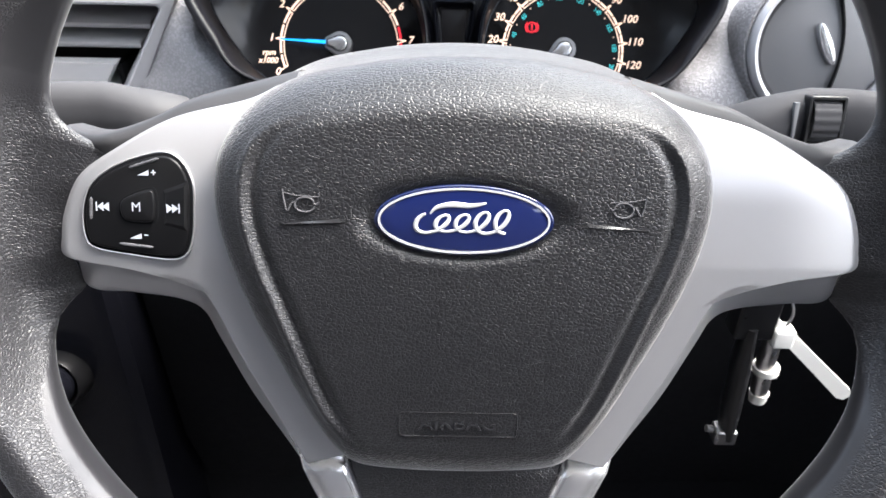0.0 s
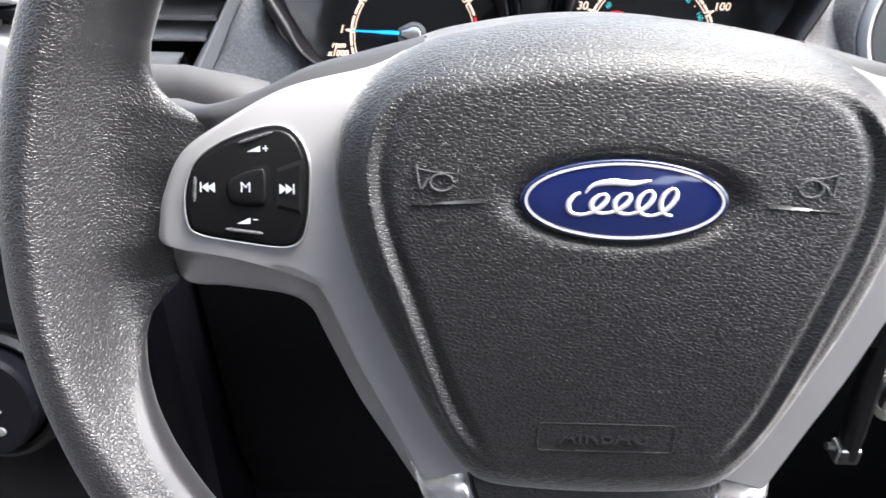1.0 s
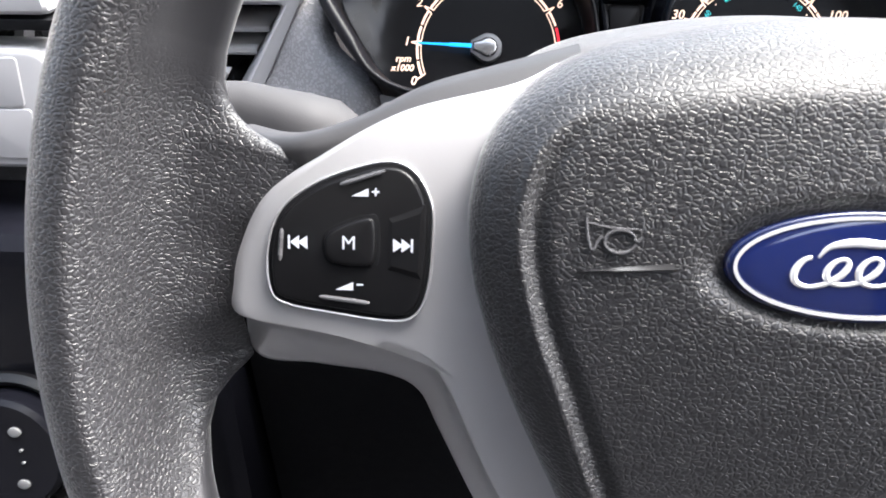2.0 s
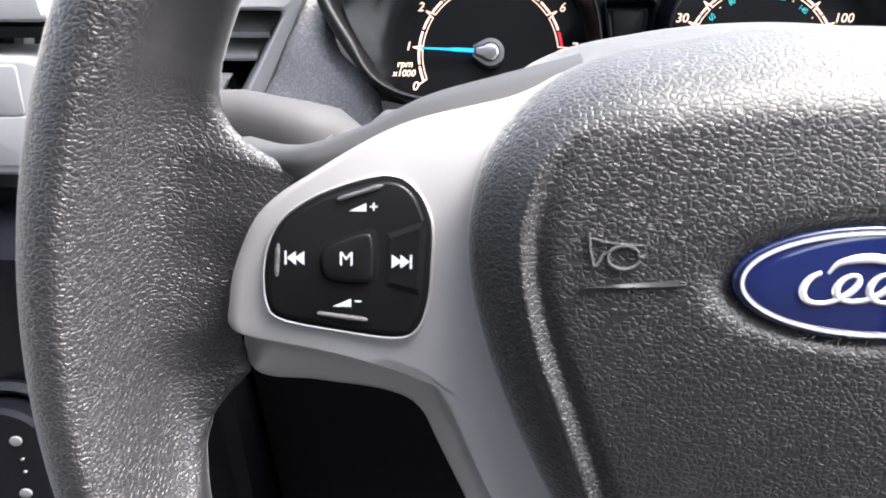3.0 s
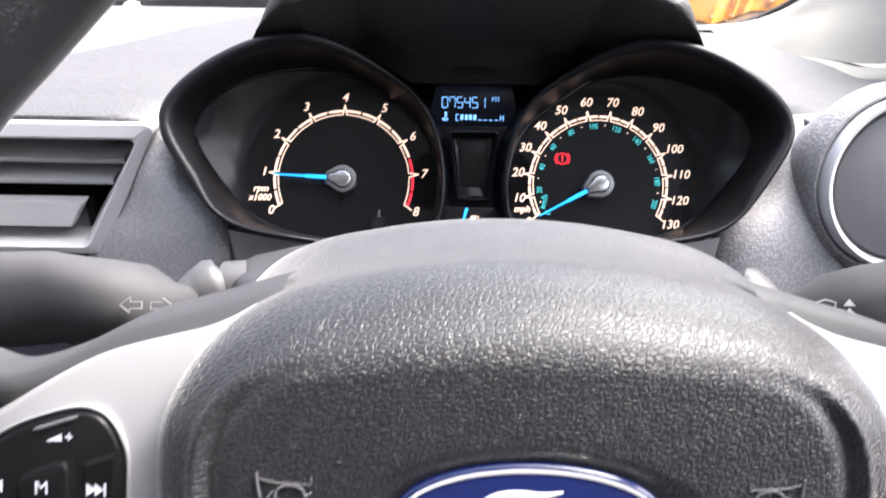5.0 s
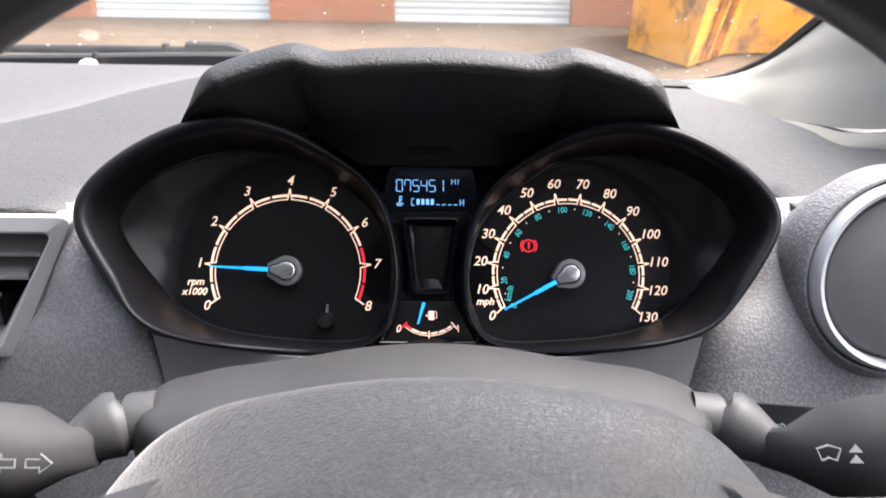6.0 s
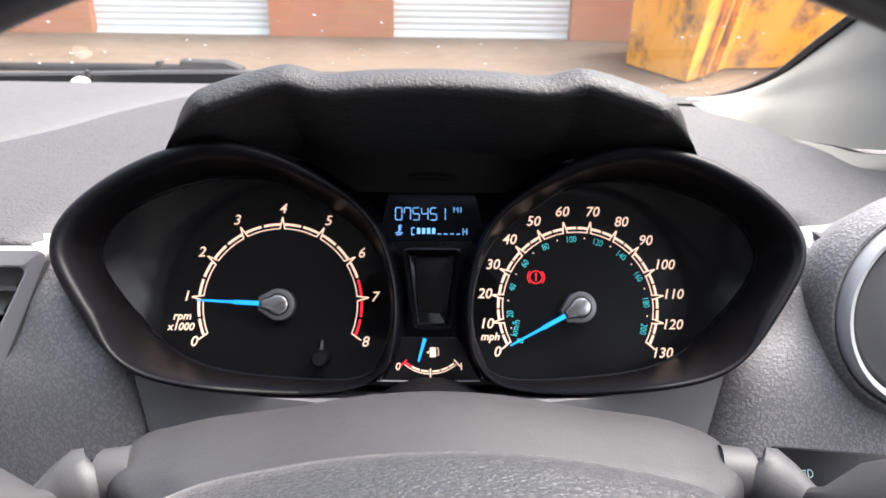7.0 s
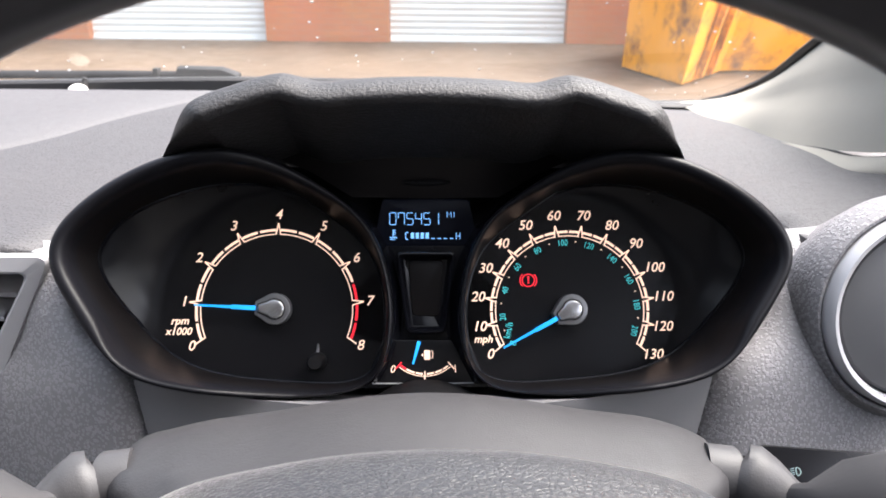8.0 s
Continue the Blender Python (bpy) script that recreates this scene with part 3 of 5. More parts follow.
rows = [[(x, 0.40, 0.85) if abs(x) < 0.185 else (x, 0.2995, 0.85) for x in xs],
        [(x, 0.40, 0.91) if abs(x) < 0.185 else (x, 0.2995, 0.9135) for x in xs],
        [(x, 0.40, 0.915) if abs(x) < 0.185 else (x, 0.37 if at_vent(x) else 0.2995, 0.9145) for x in xs],
        [(x, 0.40, 0.95) if abs(x) < 0.185 else (x, 0.37, 0.992) if at_vent(x) else (x, 0.2995, 0.955) for x in xs],
        [(x, 0.40, 0.965) if abs(x) < 0.185 else (x, 0.2938, 1.0008) for x in xs],
        [(x, 0.405, 0.975) if abs(x) < 0.185 else (x, 0.2943, dash_top_z(x, 0.33) + 0.0006) for x in xs],
        [(x, 0.406, 0.977) if abs(x) < 0.185 else (x, 0.299, dash_top_z(x, 0.33) + 0.0016) for x in xs]] + \
       [[(x, max(y, 0.41 + 0.2 * (y - 0.335)) if abs(x) < 0.185 and y < 0.45 else y, dash_top_z(x, y)) for x in xs] for y in ys] + \
       [[(x, 0.925, dash_top_z(x, 0.9) - 0.03) for x in xs]]
part("top_moulding", loft(rows), DASH_TOP, dash, sharp=60)
# paler pad towards the glass
edge_line = spline([(-1.1, 0.40), (-0.6, 0.43), (-0.40, 0.48), (-0.330, 0.57), (-0.295, 0.70), (-0.235, 0.87)], 40)
rows = [[(x0 + (-1.14 - x0) * s, y0 , dash_top_z(x0 + (-1.14 - x0) * s, y0) + 0.0035 * smooth(0, 0.01, s)) for x0, y0 in edge_line] for s in (0, 0.004, 0.01, 0.1, 0.3, 0.6, 1.0)]
part("top_pad", loft(rows), PALE_TOP, dash, "paler smooth dash top pad", sharp=60)

# panels between the cluster and the vents, and below the cluster
for s in (1, -1):
    inner = spline([(0.167, 0.330, 1.003), (0.174, 0.300, 0.985), (0.170, 0.278, 0.9665), (0.1452, 0.260, 0.9490), (0.1368, 0.253, 0.915), (0.134, 0.24, 0.83)], 24)
    outer = spline([(0.190, 0.330, 1.003), (0.194, 0.302, 0.998), (0.216, 0.297, 0.950), (0.241, 0.295, 0.915), (0.268, 0.29, 0.83)], 24)
    if s == 1:
        outer = spline([(0.215, 0.324, 1.0042), (0.234, 0.301, 1.0035), (0.27, 0.290, 0.955), (0.30, 0.282, 0.915), (0.32, 0.275, 0.83)], 24)
    rows = []
    for k in (0, 0.02, 0.05, 0.09, 0.14, 0.22, 0.34, 0.48, 0.64, 0.82, 1.0):
        rows.append([(s * (a[0] + (b[0] - a[0]) * k), a[1] + (b[1] - a[1]) * k - 0.006 * math.sin(math.pi * k) + 0.012 * max(0, 1 - k / 0.14) ** 2, a[2] + (b[2] - a[2]) * k) for a, b in zip(inner, outer)])
    rows = [[(x - s * 0.0004, y + 0.004, z) for x, y, z in rows[0]]] + rows
    part("side_panel", loft(rows), DASH, dash, sharp=50)
rows = [[(x, 0.33, 0.900) for x in np.linspace(-0.1420, 0.1420, 24)], [(x, 0.262 - 0.012 * (1 - (x / 0.136) ** 2), 0.946 - 0.008 * (1 - (x / 0.136) ** 2)) for x in np.linspace(-0.1420, 0.1420, 24)], [(x, 0.258 - 0.01 * (1 - (x / 0.136) ** 2), 0.900) for x in np.linspace(-0.1351, 0.1351, 24)], [(x, 0.243, 0.83) for x in np.linspace(-0.1321, 0.1321, 24)]]
part("knee_panel", loft(rows), KNEE_GREY, dash, sharp=60)
# lower dash and bolster are coloured near-black in place of footwell shade
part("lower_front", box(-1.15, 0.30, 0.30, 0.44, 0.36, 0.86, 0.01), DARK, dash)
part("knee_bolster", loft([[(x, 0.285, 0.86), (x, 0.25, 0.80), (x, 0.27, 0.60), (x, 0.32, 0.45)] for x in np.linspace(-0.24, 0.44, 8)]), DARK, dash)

# ---------------------------------------------------------------- instrument cluster
DM = leaning((0, 0.3378, 1.0), 27.9)
cluster = thing("instrument_cluster", "lit twin-dial instrument cluster with black bezels", "instrument cluster", DM)

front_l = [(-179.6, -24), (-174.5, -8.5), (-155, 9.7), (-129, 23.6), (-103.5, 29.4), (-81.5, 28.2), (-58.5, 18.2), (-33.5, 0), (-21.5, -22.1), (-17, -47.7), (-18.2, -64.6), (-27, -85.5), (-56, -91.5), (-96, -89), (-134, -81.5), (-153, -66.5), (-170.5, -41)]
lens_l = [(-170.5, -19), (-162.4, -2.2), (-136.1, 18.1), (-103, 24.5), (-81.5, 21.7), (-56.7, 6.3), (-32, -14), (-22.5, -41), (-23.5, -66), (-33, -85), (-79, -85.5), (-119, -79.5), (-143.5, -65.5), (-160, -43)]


def polar(points, c, n, soft=0):
    q = spline(points, 600, True) - np.array(c)
    a = np.arctan2(q[:, 1], q[:, 0])
    o = np.argsort(a)
    r = np.hypot(q[:, 0], q[:, 1])[o]
    a = a[o]
    t = np.linspace(-math.pi, math.pi, n, endpoint=False)
    rr = np.interp(t, np.r_[a - 2 * math.pi, a, a + 2 * math.pi], np.r_[r, r, r])
    if soft:
        k = np.exp(-(np.arange(-4 * soft, 4 * soft + 1) / soft) ** 2 / 2)
        rr = np.convolve(np.r_[rr[-4 * soft:], rr, rr[:4 * soft]], k / k.sum(), 'valid')
    return np.stack([c[0] + rr * np.cos(t), c[1] + rr * np.sin(t)], 1)


faces = {}
for s in (1, -1):
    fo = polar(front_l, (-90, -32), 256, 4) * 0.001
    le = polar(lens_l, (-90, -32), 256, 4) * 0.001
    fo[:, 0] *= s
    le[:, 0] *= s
    nf = normals2(fo)
    deep = np.array([0.030 + 0.030 * smooth(0.035, 0.110, abs(p[0])) for p in fo])
    slim = np.array([0.42 + 0.58 * smooth(0.030, 0.090, abs(p[0])) for p in fo])
    slim *= np.array([1 - 0.5 * smooth(-0.055, -0.075, p[1]) for p in fo])
    rise = lambda p: 0.020 * smooth(0.062, 0.092, math.hypot(max(0, abs(p[0]) - 0.0805), p[1] + 0.0475 if abs(p[0]) > 0.0805 else 0))
    grow = lambda d: fo + nf * (d * slim)[:, None]
    rows = [[(*p, -0.01) for p in grow(0.001)]] + [[(*p, q - dw) for p, q in zip(grow(g), deep)] for g, dw in ((0, 0.008), (-0.0007, 0.0025), (-0.0025, 0.0002), (-0.0045, 0.0), (-0.0065, 0.001), (-0.0078, 0.004))]
    inn = grow(-0.0078)
    core = np.array((s * -0.090, -0.032))
    room = np.linalg.norm(inn - core, axis=1) - 0.0008
    reach = np.linalg.norm(le - core, axis=1)
    le = core + (le - core) * np.minimum(1, room / reach)[:, None]
    lift = np.array([0.003 + rise(p) for p in le])
    wall = lambda t: [(*(inn[i] * (1 - t) + le[i] * t), (deep[i] - 0.004) * (1 - t) + lift[i] * t) for i in range(len(le))]
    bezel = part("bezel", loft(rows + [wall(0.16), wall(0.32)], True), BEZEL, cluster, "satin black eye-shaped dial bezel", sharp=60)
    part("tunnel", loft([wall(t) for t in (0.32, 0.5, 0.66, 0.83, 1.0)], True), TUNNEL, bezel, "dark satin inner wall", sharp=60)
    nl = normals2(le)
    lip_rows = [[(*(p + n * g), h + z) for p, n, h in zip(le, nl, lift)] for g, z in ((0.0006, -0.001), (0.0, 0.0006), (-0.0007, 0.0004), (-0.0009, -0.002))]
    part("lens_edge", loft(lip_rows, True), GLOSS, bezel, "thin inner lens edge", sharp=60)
    mid = np.array((s * 0.0805, -0.0475))
    rows = [[(*(p + n * 0.001), h - 0.012) for p, n, h in zip(le, nl, lift)]]
    rows += [[(*q, rise(q)) for q in mid + (le + nl * 0.001 - mid) * (1 - 0.6 * f)] for f in np.linspace(0, 1, 16)]
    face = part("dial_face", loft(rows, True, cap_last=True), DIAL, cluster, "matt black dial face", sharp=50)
    faces[s] = face


def arc(cu, cv, r, a0, a1, n=8):
    """Points on a dial circle; angles in degrees clockwise from the top."""
    return [(cu + r * math.sin(radians(a)), cv + r * math.cos(radians(a))) for a in np.linspace(a0, a1, n)]


def dial(cu, cv, ticks, start, end, red_from, names, face):
    step = (end - start) / ticks
    for k in range(ticks):
        a = start + k * step
        for h in range(2):
            b0, b1 = a + step * (0.06 + h * 0.47), a + step * (0.47 + h * 0.47)
            hot = red_from is not None and k + h * 0.5 >= red_from
            part("scale_segment", ribbon(arc(cu, cv, 43.6e-3, b0, b1), 1.35e-3, 0.0006, 0.0003), RED if hot else NUMERAL, face)
        hot = red_from is not None and k + 0.5 >= red_from
        part("scale_line", ribbon(arc(cu, cv, 41.3e-3, a + step * 0.05, a + step * 0.95, 10), 0.55e-3, 0.0006, 0.0003), NUMERAL, face)
    for k in range(ticks + 1):
        a = start + k * step
        w = 2.0
        tip = arc(cu, cv, 47.5e-3, a, a, 1)[0]
        l, r = arc(cu, cv, 41.3e-3, a - w * 0.9, a - w * 0.9, 1)[0], arc(cu, cv, 41.3e-3, a + w * 0.9, a + w * 0.9, 1)[0]
        line = []
        if k > 0:
            line += [l]
        line += [tip]
        if k < ticks:
            line += [r]
        bm = bmesh.new()
        for p, q in zip(line, line[1:]):
            ribbon([p, q], 0.7e-3, 0.0007, 0.0003, bm)
        part("tick", bm, NUMERAL, face)
    for k, body in names:
        a = start + k * step
        r = 50.4e-3 + 1.7e-3 * math.cos(radians(a)) + (1.0e-3 if ticks > 8 else 0) + (1.0e-3 if len(body) > 2 else 0)
        p = arc(cu, cv, r, a, a, 1)[0]
        write("numeral", body, 0.0077, p[0], p[1], 0.0007, NUMERAL, face, shear=0.22, bold=0.00006)


def needle(cu, cv, angle, length):
    steps = ((0.010, 0.00125, 0.0085, 0.0011), (length * 0.53, 0.00115, 0.0079, 0.0010), (length * 0.55, 0.00078, 0.0077, 0.0008), (length, 0.00045, 0.0066, 0.0006))
    part("needle", loft([[(-hw, at, w), (hw, at, w), (hw * 0.8, at, w + thick), (-hw * 0.8, at, w + thick)] for at, hw, w, thick in steps], True, True, True), BLUE, cluster, "glowing blue pointer",
         m=Matrix.Translation((cu, cv, 0)) @ Matrix.Rotation(-radians(angle), 4, "Z"))
    hub_outline = [(0.0085 * math.sin(a), 0.0085 * math.cos(a)) for a in np.linspace(radians(50), radians(310), 30)] + [(-0.0035, 0.0105), (0.0035, 0.0105)]
    hub = part("hub", slab(hub_outline, 0.0, 0.0078, 0.0006), surface("hub_grey", (0.16, 0.16, 0.163), 0.35, metal=0.6), cluster, "grey needle hub",
               m=Matrix.Translation((cu, cv, 0)) @ Matrix.Rotation(-radians(angle), 4, "Z"))
    inner_outline = [(0.0055 * math.sin(a), 0.0055 * math.cos(a)) for a in np.linspace(radians(45), radians(315), 24)] + [(-0.0022, 0.0088), (0.0022, 0.0088)]
    part("hub_cap", slab(inner_outline, 0.0070, 0.0094, 0.0013), surface("hub_cap_grey", (0.42, 0.42, 0.425), 0.25, metal=0.9), hub, "satin grey hub cap")
    part("groove", ribbon(inner_outline, 0.0007, 0.0082, 0.0006, closed=True), DARK, hub, "dark groove round the hub cap")


TU, TV, SU, SV = -0.0813, -0.0472, 0.0798, -0.0480
dial(TU, TV, 8, -113.5, 113.5, 6.5, [(k, str(k)) for k in range(9)], faces[1])
dial(SU, SV, 13, -118.5, 118.5, None, [(k, str(k * 10)) for k in range(14)], faces[-1])
needle(TU, TV, -87.0, 0.043)
needle(SU, SV, -118.5, 0.043)
write("caption", "rpm", 0.0058, -0.1335, -0.0535, 0.0007, NUMERAL, faces[1], shear=0.22, bold=0.0001)
write("caption", "x1000", 0.0056, -0.1340, -0.0592, 0.0007, NUMERAL, faces[1], shear=0.22, bold=0.0001)
write("caption", "mph", 0.0058, 0.0316, -0.0640, 0.0007, NUMERAL, faces[-1], shear=0.22, bold=0.0001)
for k, body in enumerate(["20", "40", "60", "80", "100", "120", "140", "160", "180", "200"]):
    mph = (k + 1) * 20 / 1.609
    a = -118.5 + mph * 237 / 130
    p = arc(SU, SV, 37.3e-3, a, a, 1)[0]
    write("inner_numeral", body, 0.0050, p[0], p[1], 0.0006, TEAL, faces[-1], turn=radians(-a if abs(a) < 60 else (-a + 0)) * 0.95, squeeze=0.80, bold=-0.00005)
for k in range(21):
    a = -118.5 + (k * 10 + (0 if k % 2 else 0)) / 1.609 * 237 / 130
    if k % 2:
        part("dot", slab(ring_points(*arc(SU, SV, 38.2e-3, a, a, 1)[0], 0.0004, 0.0004, 8), 0.0, 0.0006, 0.0001), NUMERAL, faces[-1])
p = arc(SU, SV, 36.0e-3, -108, -108, 1)[0]
write("inner_caption", "km/h", 0.0056, p[0], p[1], 0.0006, TEAL, faces[-1], turn=radians(78), squeeze=0.80, bold=-0.00005)
write("inner_numeral", "0", 0.0056, *arc(SU, SV, 36.5e-3, -120, -120, 1)[0], 0.0006, TEAL, faces[-1], turn=radians(60), squeeze=0.80, bold=-0.00005)

# brake warning lamp
lamp = part("warning_lamp", ribbon(ring_points(0.0569, -0.0316, 0.0034, 0.0034, 40), 0.0006, 0.0008, 0.0002, closed=True), RED, cluster, "lit red brake warning lamp")
for sgn in (1, -1):
    part("lamp_bracket", ribbon([(0.0569 + sgn * 0.0046 * math.cos(a), -0.0316 + 0.0046 * math.sin(a)) for a in np.linspace(-0.8, 0.8, 12)], 0.0006, 0.0008, 0.0002), RED, lamp)
write("lamp_sign", "!", 0.0056, 0.0569, -0.0316, 0.0008, RED, lamp, bold=0.0002)

# trip knob
knob = part("trip_knob", tube([(-0.0585, -0.0755, 0), (-0.0585, -0.0755, 0.012), (-0.0585, -0.0755, 0.0135)], [0.005, 0.0045, 0.0035], 24), KEY_BLACK, cluster, "black trip reset knob")
part("knob_post", tube([(-0.0585, -0.066, 0.001), (-0.0585, -0.072, 0.004)], [0.0007, 0.0012], 10), LIT_EDGE, knob)

# middle column: cover, display, blank well, fuel gauge
part("rear_housing", slab([(-0.150, 0.012), (-0.125, 0.034), (0.125, 0.034), (0.150, 0.012), (0.150, -0.06), (0.11, -0.086), (-0.11, -0.086), (-0.150, -0.06)][::-1], -0.03, -0.0085, 0.001), DARK, cluster)
rows = [[(-0.10, 0.052, 0.030), (0.0, 0.052, 0.032), (0.10, 0.052, 0.030)], [(-0.088, 0.036, 0.022), (0.0, 0.036, 0.020), (0.088, 0.036, 0.022)], [(-0.062, 0.0265, 0.012), (0, 0.0265, 0.010), (0.062, 0.0265, 0.012)], [(-0.040, 0.0135, 0.008), (0, 0.0135, 0.006), (0.040, 0.0135, 0.008)]]
part("upper_cover", loft(rows), TUNNEL, cluster, "dark cover above the display")
part("cover_slot", slab(ring_points(0.0, 0.0215, 0.0135, 0.0016, 40), 0.006, 0.0098, 0.0004), DARK, cluster, "narrow dark sensor slot", m=Matrix.Translation((0, 0, 0.0012)))
part("display_glass", slab(rounded([(-0.029, -0.0125), (0.029, -0.0125), (0.024, 0.0135), (-0.024, 0.0135)], 0.003), 0.0, 0.005, 0.0005), LCD_BACK, cluster, "dark display window")
part("middle_cover", slab([(-0.03, -0.0125), (0.03, -0.0125), (0.022, -0.035), (0.0225, -0.062), (0.034, -0.09), (-0.034, -0.09), (-0.0225, -0.062), (-0.022, -0.035)][::-1], -0.005, 0.006, 0.001), GLOSS, cluster)
fin_line = spline([(0.043, 0.010), (0.0335, 0.0), (0.0255, -0.0130), (0.0215, -0.0221), (0.0178, -0.038), (0.0170, -0.0477), (0.0176, -0.0600), (0.0200, -0.0720), (0.0270, -0.0860)], 30)
for s in (1, -1):
    part("side_fin", loft([[(s * (u - i), v, w) for u, v in fin_line] for i, w in ((0.0045, 0.005), (0.001, 0.012), (-0.0002, 0.024))]), GLOSS, cluster, sharp=60)
well_o = rounded([(-0.0162, -0.017), (-0.0104, -0.0605), (0.0104, -0.0605), (0.0162, -0.017)], 0.004)
n2 = normals2(well_o)
rows = [[(*(np.array(p) - n * i), w) for p, n in zip(well_o, n2)] for i, w in ((0, 0.006), (0, 0.0135), (0.0005, 0.0143), (0.0012, 0.0145), (0.0018, 0.0138), (0.0036, 0.0066), (0.0039, 0.0064))]
blank = part("blank_panel", loft(rows, True, cap_last=True), GLOSS, cluster, "empty recessed blanking panel")
part("blank_window", slab(rounded([(-0.0092, -0.0212), (-0.0072, -0.0510), (0.0072, -0.0510), (0.0092, -0.0212)], 0.0025), 0.004, 0.0072, 0.0003), TUNNEL, blank, "dark brown-black unlit window")
gauge = part("fuel_gauge", slab(rounded([(-0.0175, -0.0640), (-0.0290, -0.0870), (0.0260, -0.0870), (0.0140, -0.0640)], 0.0015), 0.0, 0.0095, 0.0006), DIAL, cluster, "small trapezoid fuel gauge")
# pale strip that paints in the highlight on the gauge's lower rim
part("gauge_highlight", ribbon([(-0.0285, -0.0868), (-0.010, -0.0870), (0.010, -0.0870), (0.0255, -0.0868)], 0.0007, 0.0099, 0.0006), SLAT_GREY, gauge, "painted highlight along the lower edge")
FC = (-0.0006, -0.0620)


def farc(r, a0, a1, n=6):
    return [(FC[0] + r * math.sin(radians(a)), FC[1] - r * math.cos(radians(a))) for a in np.linspace(a0, a1, n)]


for a0, a1, m in ((-40, -30, RED), (-29, -16, NUMERAL), (-14, -3, NUMERAL), (3, 14, NUMERAL), (16, 27, NUMERAL), (29, 38, NUMERAL)):
    part("fuel_segment", ribbon(farc(0.0200, a0, a1), 0.0009, 0.0103, 0.0003), m, gauge)
part("fuel_line", ribbon(farc(0.0212, -40, 40, 16), 0.0004, 0.0103, 0.0003), NUMERAL, gauge)
for a, m in ((-42, RED), (0, NUMERAL), (42, NUMERAL)):
    part("fuel_tick", ribbon([farc(0.0185, a, a, 1)[0], farc(0.0235, a, a, 1)[0]], 0.0006, 0.0104, 0.0003), m, gauge)
write("fuel_numeral", "0", 0.0056, -0.0178, -0.0795, 0.0103, NUMERAL, gauge, shear=0.2)
write("fuel_numeral", "1", 0.0056, 0.0158, -0.0795, 0.0103, NUMERAL, gauge, shear=-0.1)
part("fuel_needle", ribbon([(-0.0036, -0.0648), (-0.0069, -0.0768)], [0.0019, 0.0009], 0.0115, 0.0004), BLUE, gauge, "blue fuel pointer")
pump = part("pump_icon", slab(rounded([(-0.0010, -0.0745), (0.0022, -0.0745), (0.0022, -0.0695), (-0.0010, -0.0695)][::1], 0.0003), 0.0098, 0.0103, 0.0001), NUMERAL, gauge)
part("pump_hose", ribbon([(0.0024, -0.0735), (0.0036, -0.0735), (0.0036, -0.0705), (0.0028, -0.0695)], 0.0004, 0.0103, 0.0002), NUMERAL, pump)
part("pump_arrow", slab([(-0.0026, -0.0720), (-0.0015, -0.0728), (-0.0015, -0.0712)], 0.0098, 0.0103, 0.00005), NUMERAL, pump)


def seven(ch, u, v, w, wd, ht, parent):
    on = {"0": "abcdef", "1": "bc", "4": "bcfg", "5": "acdfg", "7": "abcf", "C": "adef", "H": "bcefg", "M": "abcef", "I": "bc"}[ch]
    seg = {"a": ((0, 1), (1, 1)), "b": ((1, 1), (1, .5)), "c": ((1, .5), (1, 0)), "d": ((0, 0), (1, 0)), "e": ((0, 0), (0, .5)), "f": ((0, .5), (0, 1)), "g": ((0, .5), (1, .5))}
    bm = bmesh.new()
    for c in on:
        (x0, y0), (x1, y1) = seg[c]
        ribbon([(u + (x0 + (x1 - x0) * 0.06) * wd, v + (y0 + (y1 - y0) * 0.06) * ht), (u + (x1 - (x1 - x0) * 0.06) * wd, v + (y1 - (y1 - y0) * 0.06) * ht)], 0.00045, w, 0.0001, bm)
    return part("display_digit", bm, LCD_LIT, parent)


screen = part("display_reading", ribbon([(-0.0195, -0.0093), (-0.0165, -0.0093)], 0.0004, 0.0053, 0.0001), LCD_LIT, cluster, "pale blue lit mileage and temperature reading")
for i, ch in enumerate("075451"):
    seven(ch, -0.0198 + i * 0.0047, -0.0012, 0.0053, 0.0034, 0.0066, screen)
part("display_digit", ribbon([(0.0118, 0.0030), (0.0118, 0.0060), (0.0129, 0.0044), (0.0140, 0.0060), (0.0140, 0.0030)], 0.0004, 0.0053, 0.0001), LCD_LIT, screen)
seven("I", 0.0140, 0.0030, 0.0053, 0.0016, 0.0030, screen)
seven("C", -0.0110, -0.0093, 0.0053, 0.0016, 0.0038, screen)
seven("H", 0.0168, -0.0093, 0.0053, 0.0020, 0.0038, screen)
part("temp_icon", ribbon([(-0.0178, -0.0078), (-0.0178, -0.0040)], 0.0006, 0.0053, 0.0001), LCD_LIT, screen)
for k in range(3):
    part("temp_mark", ribbon([(-0.0174, -0.0043 - 0.0011 * k), (-0.0164, -0.0043 - 0.0011 * k)], 0.0004, 0.0053, 0.0001), LCD_LIT, screen)
part("temp_wave", ribbon([(-0.0198, -0.0080), (-0.0190, -0.0086), (-0.0182, -0.0080), (-0.0174, -0.0086), (-0.0166, -0.0080), (-0.0158, -0.0086)], 0.0005, 0.0053, 0.0001), LCD_LIT, screen)
for i in range(4):
    part("temp_bar", slab([(-0.0082 + i * 0.0027, -0.0088), (-0.0064 + i * 0.0027, -0.0088), (-0.0064 + i * 0.0027, -0.0056), (-0.0082 + i * 0.0027, -0.0056)], 0.005, 0.0053, 0.00005), LCD_LIT, screen)
for i in range(4):
    part("temp_dash", ribbon([(0.0030 + i * 0.0034, -0.0088), (0.0050 + i * 0.0034, -0.0088)], 0.0005, 0.0053, 0.0001), LCD_LIT, screen)

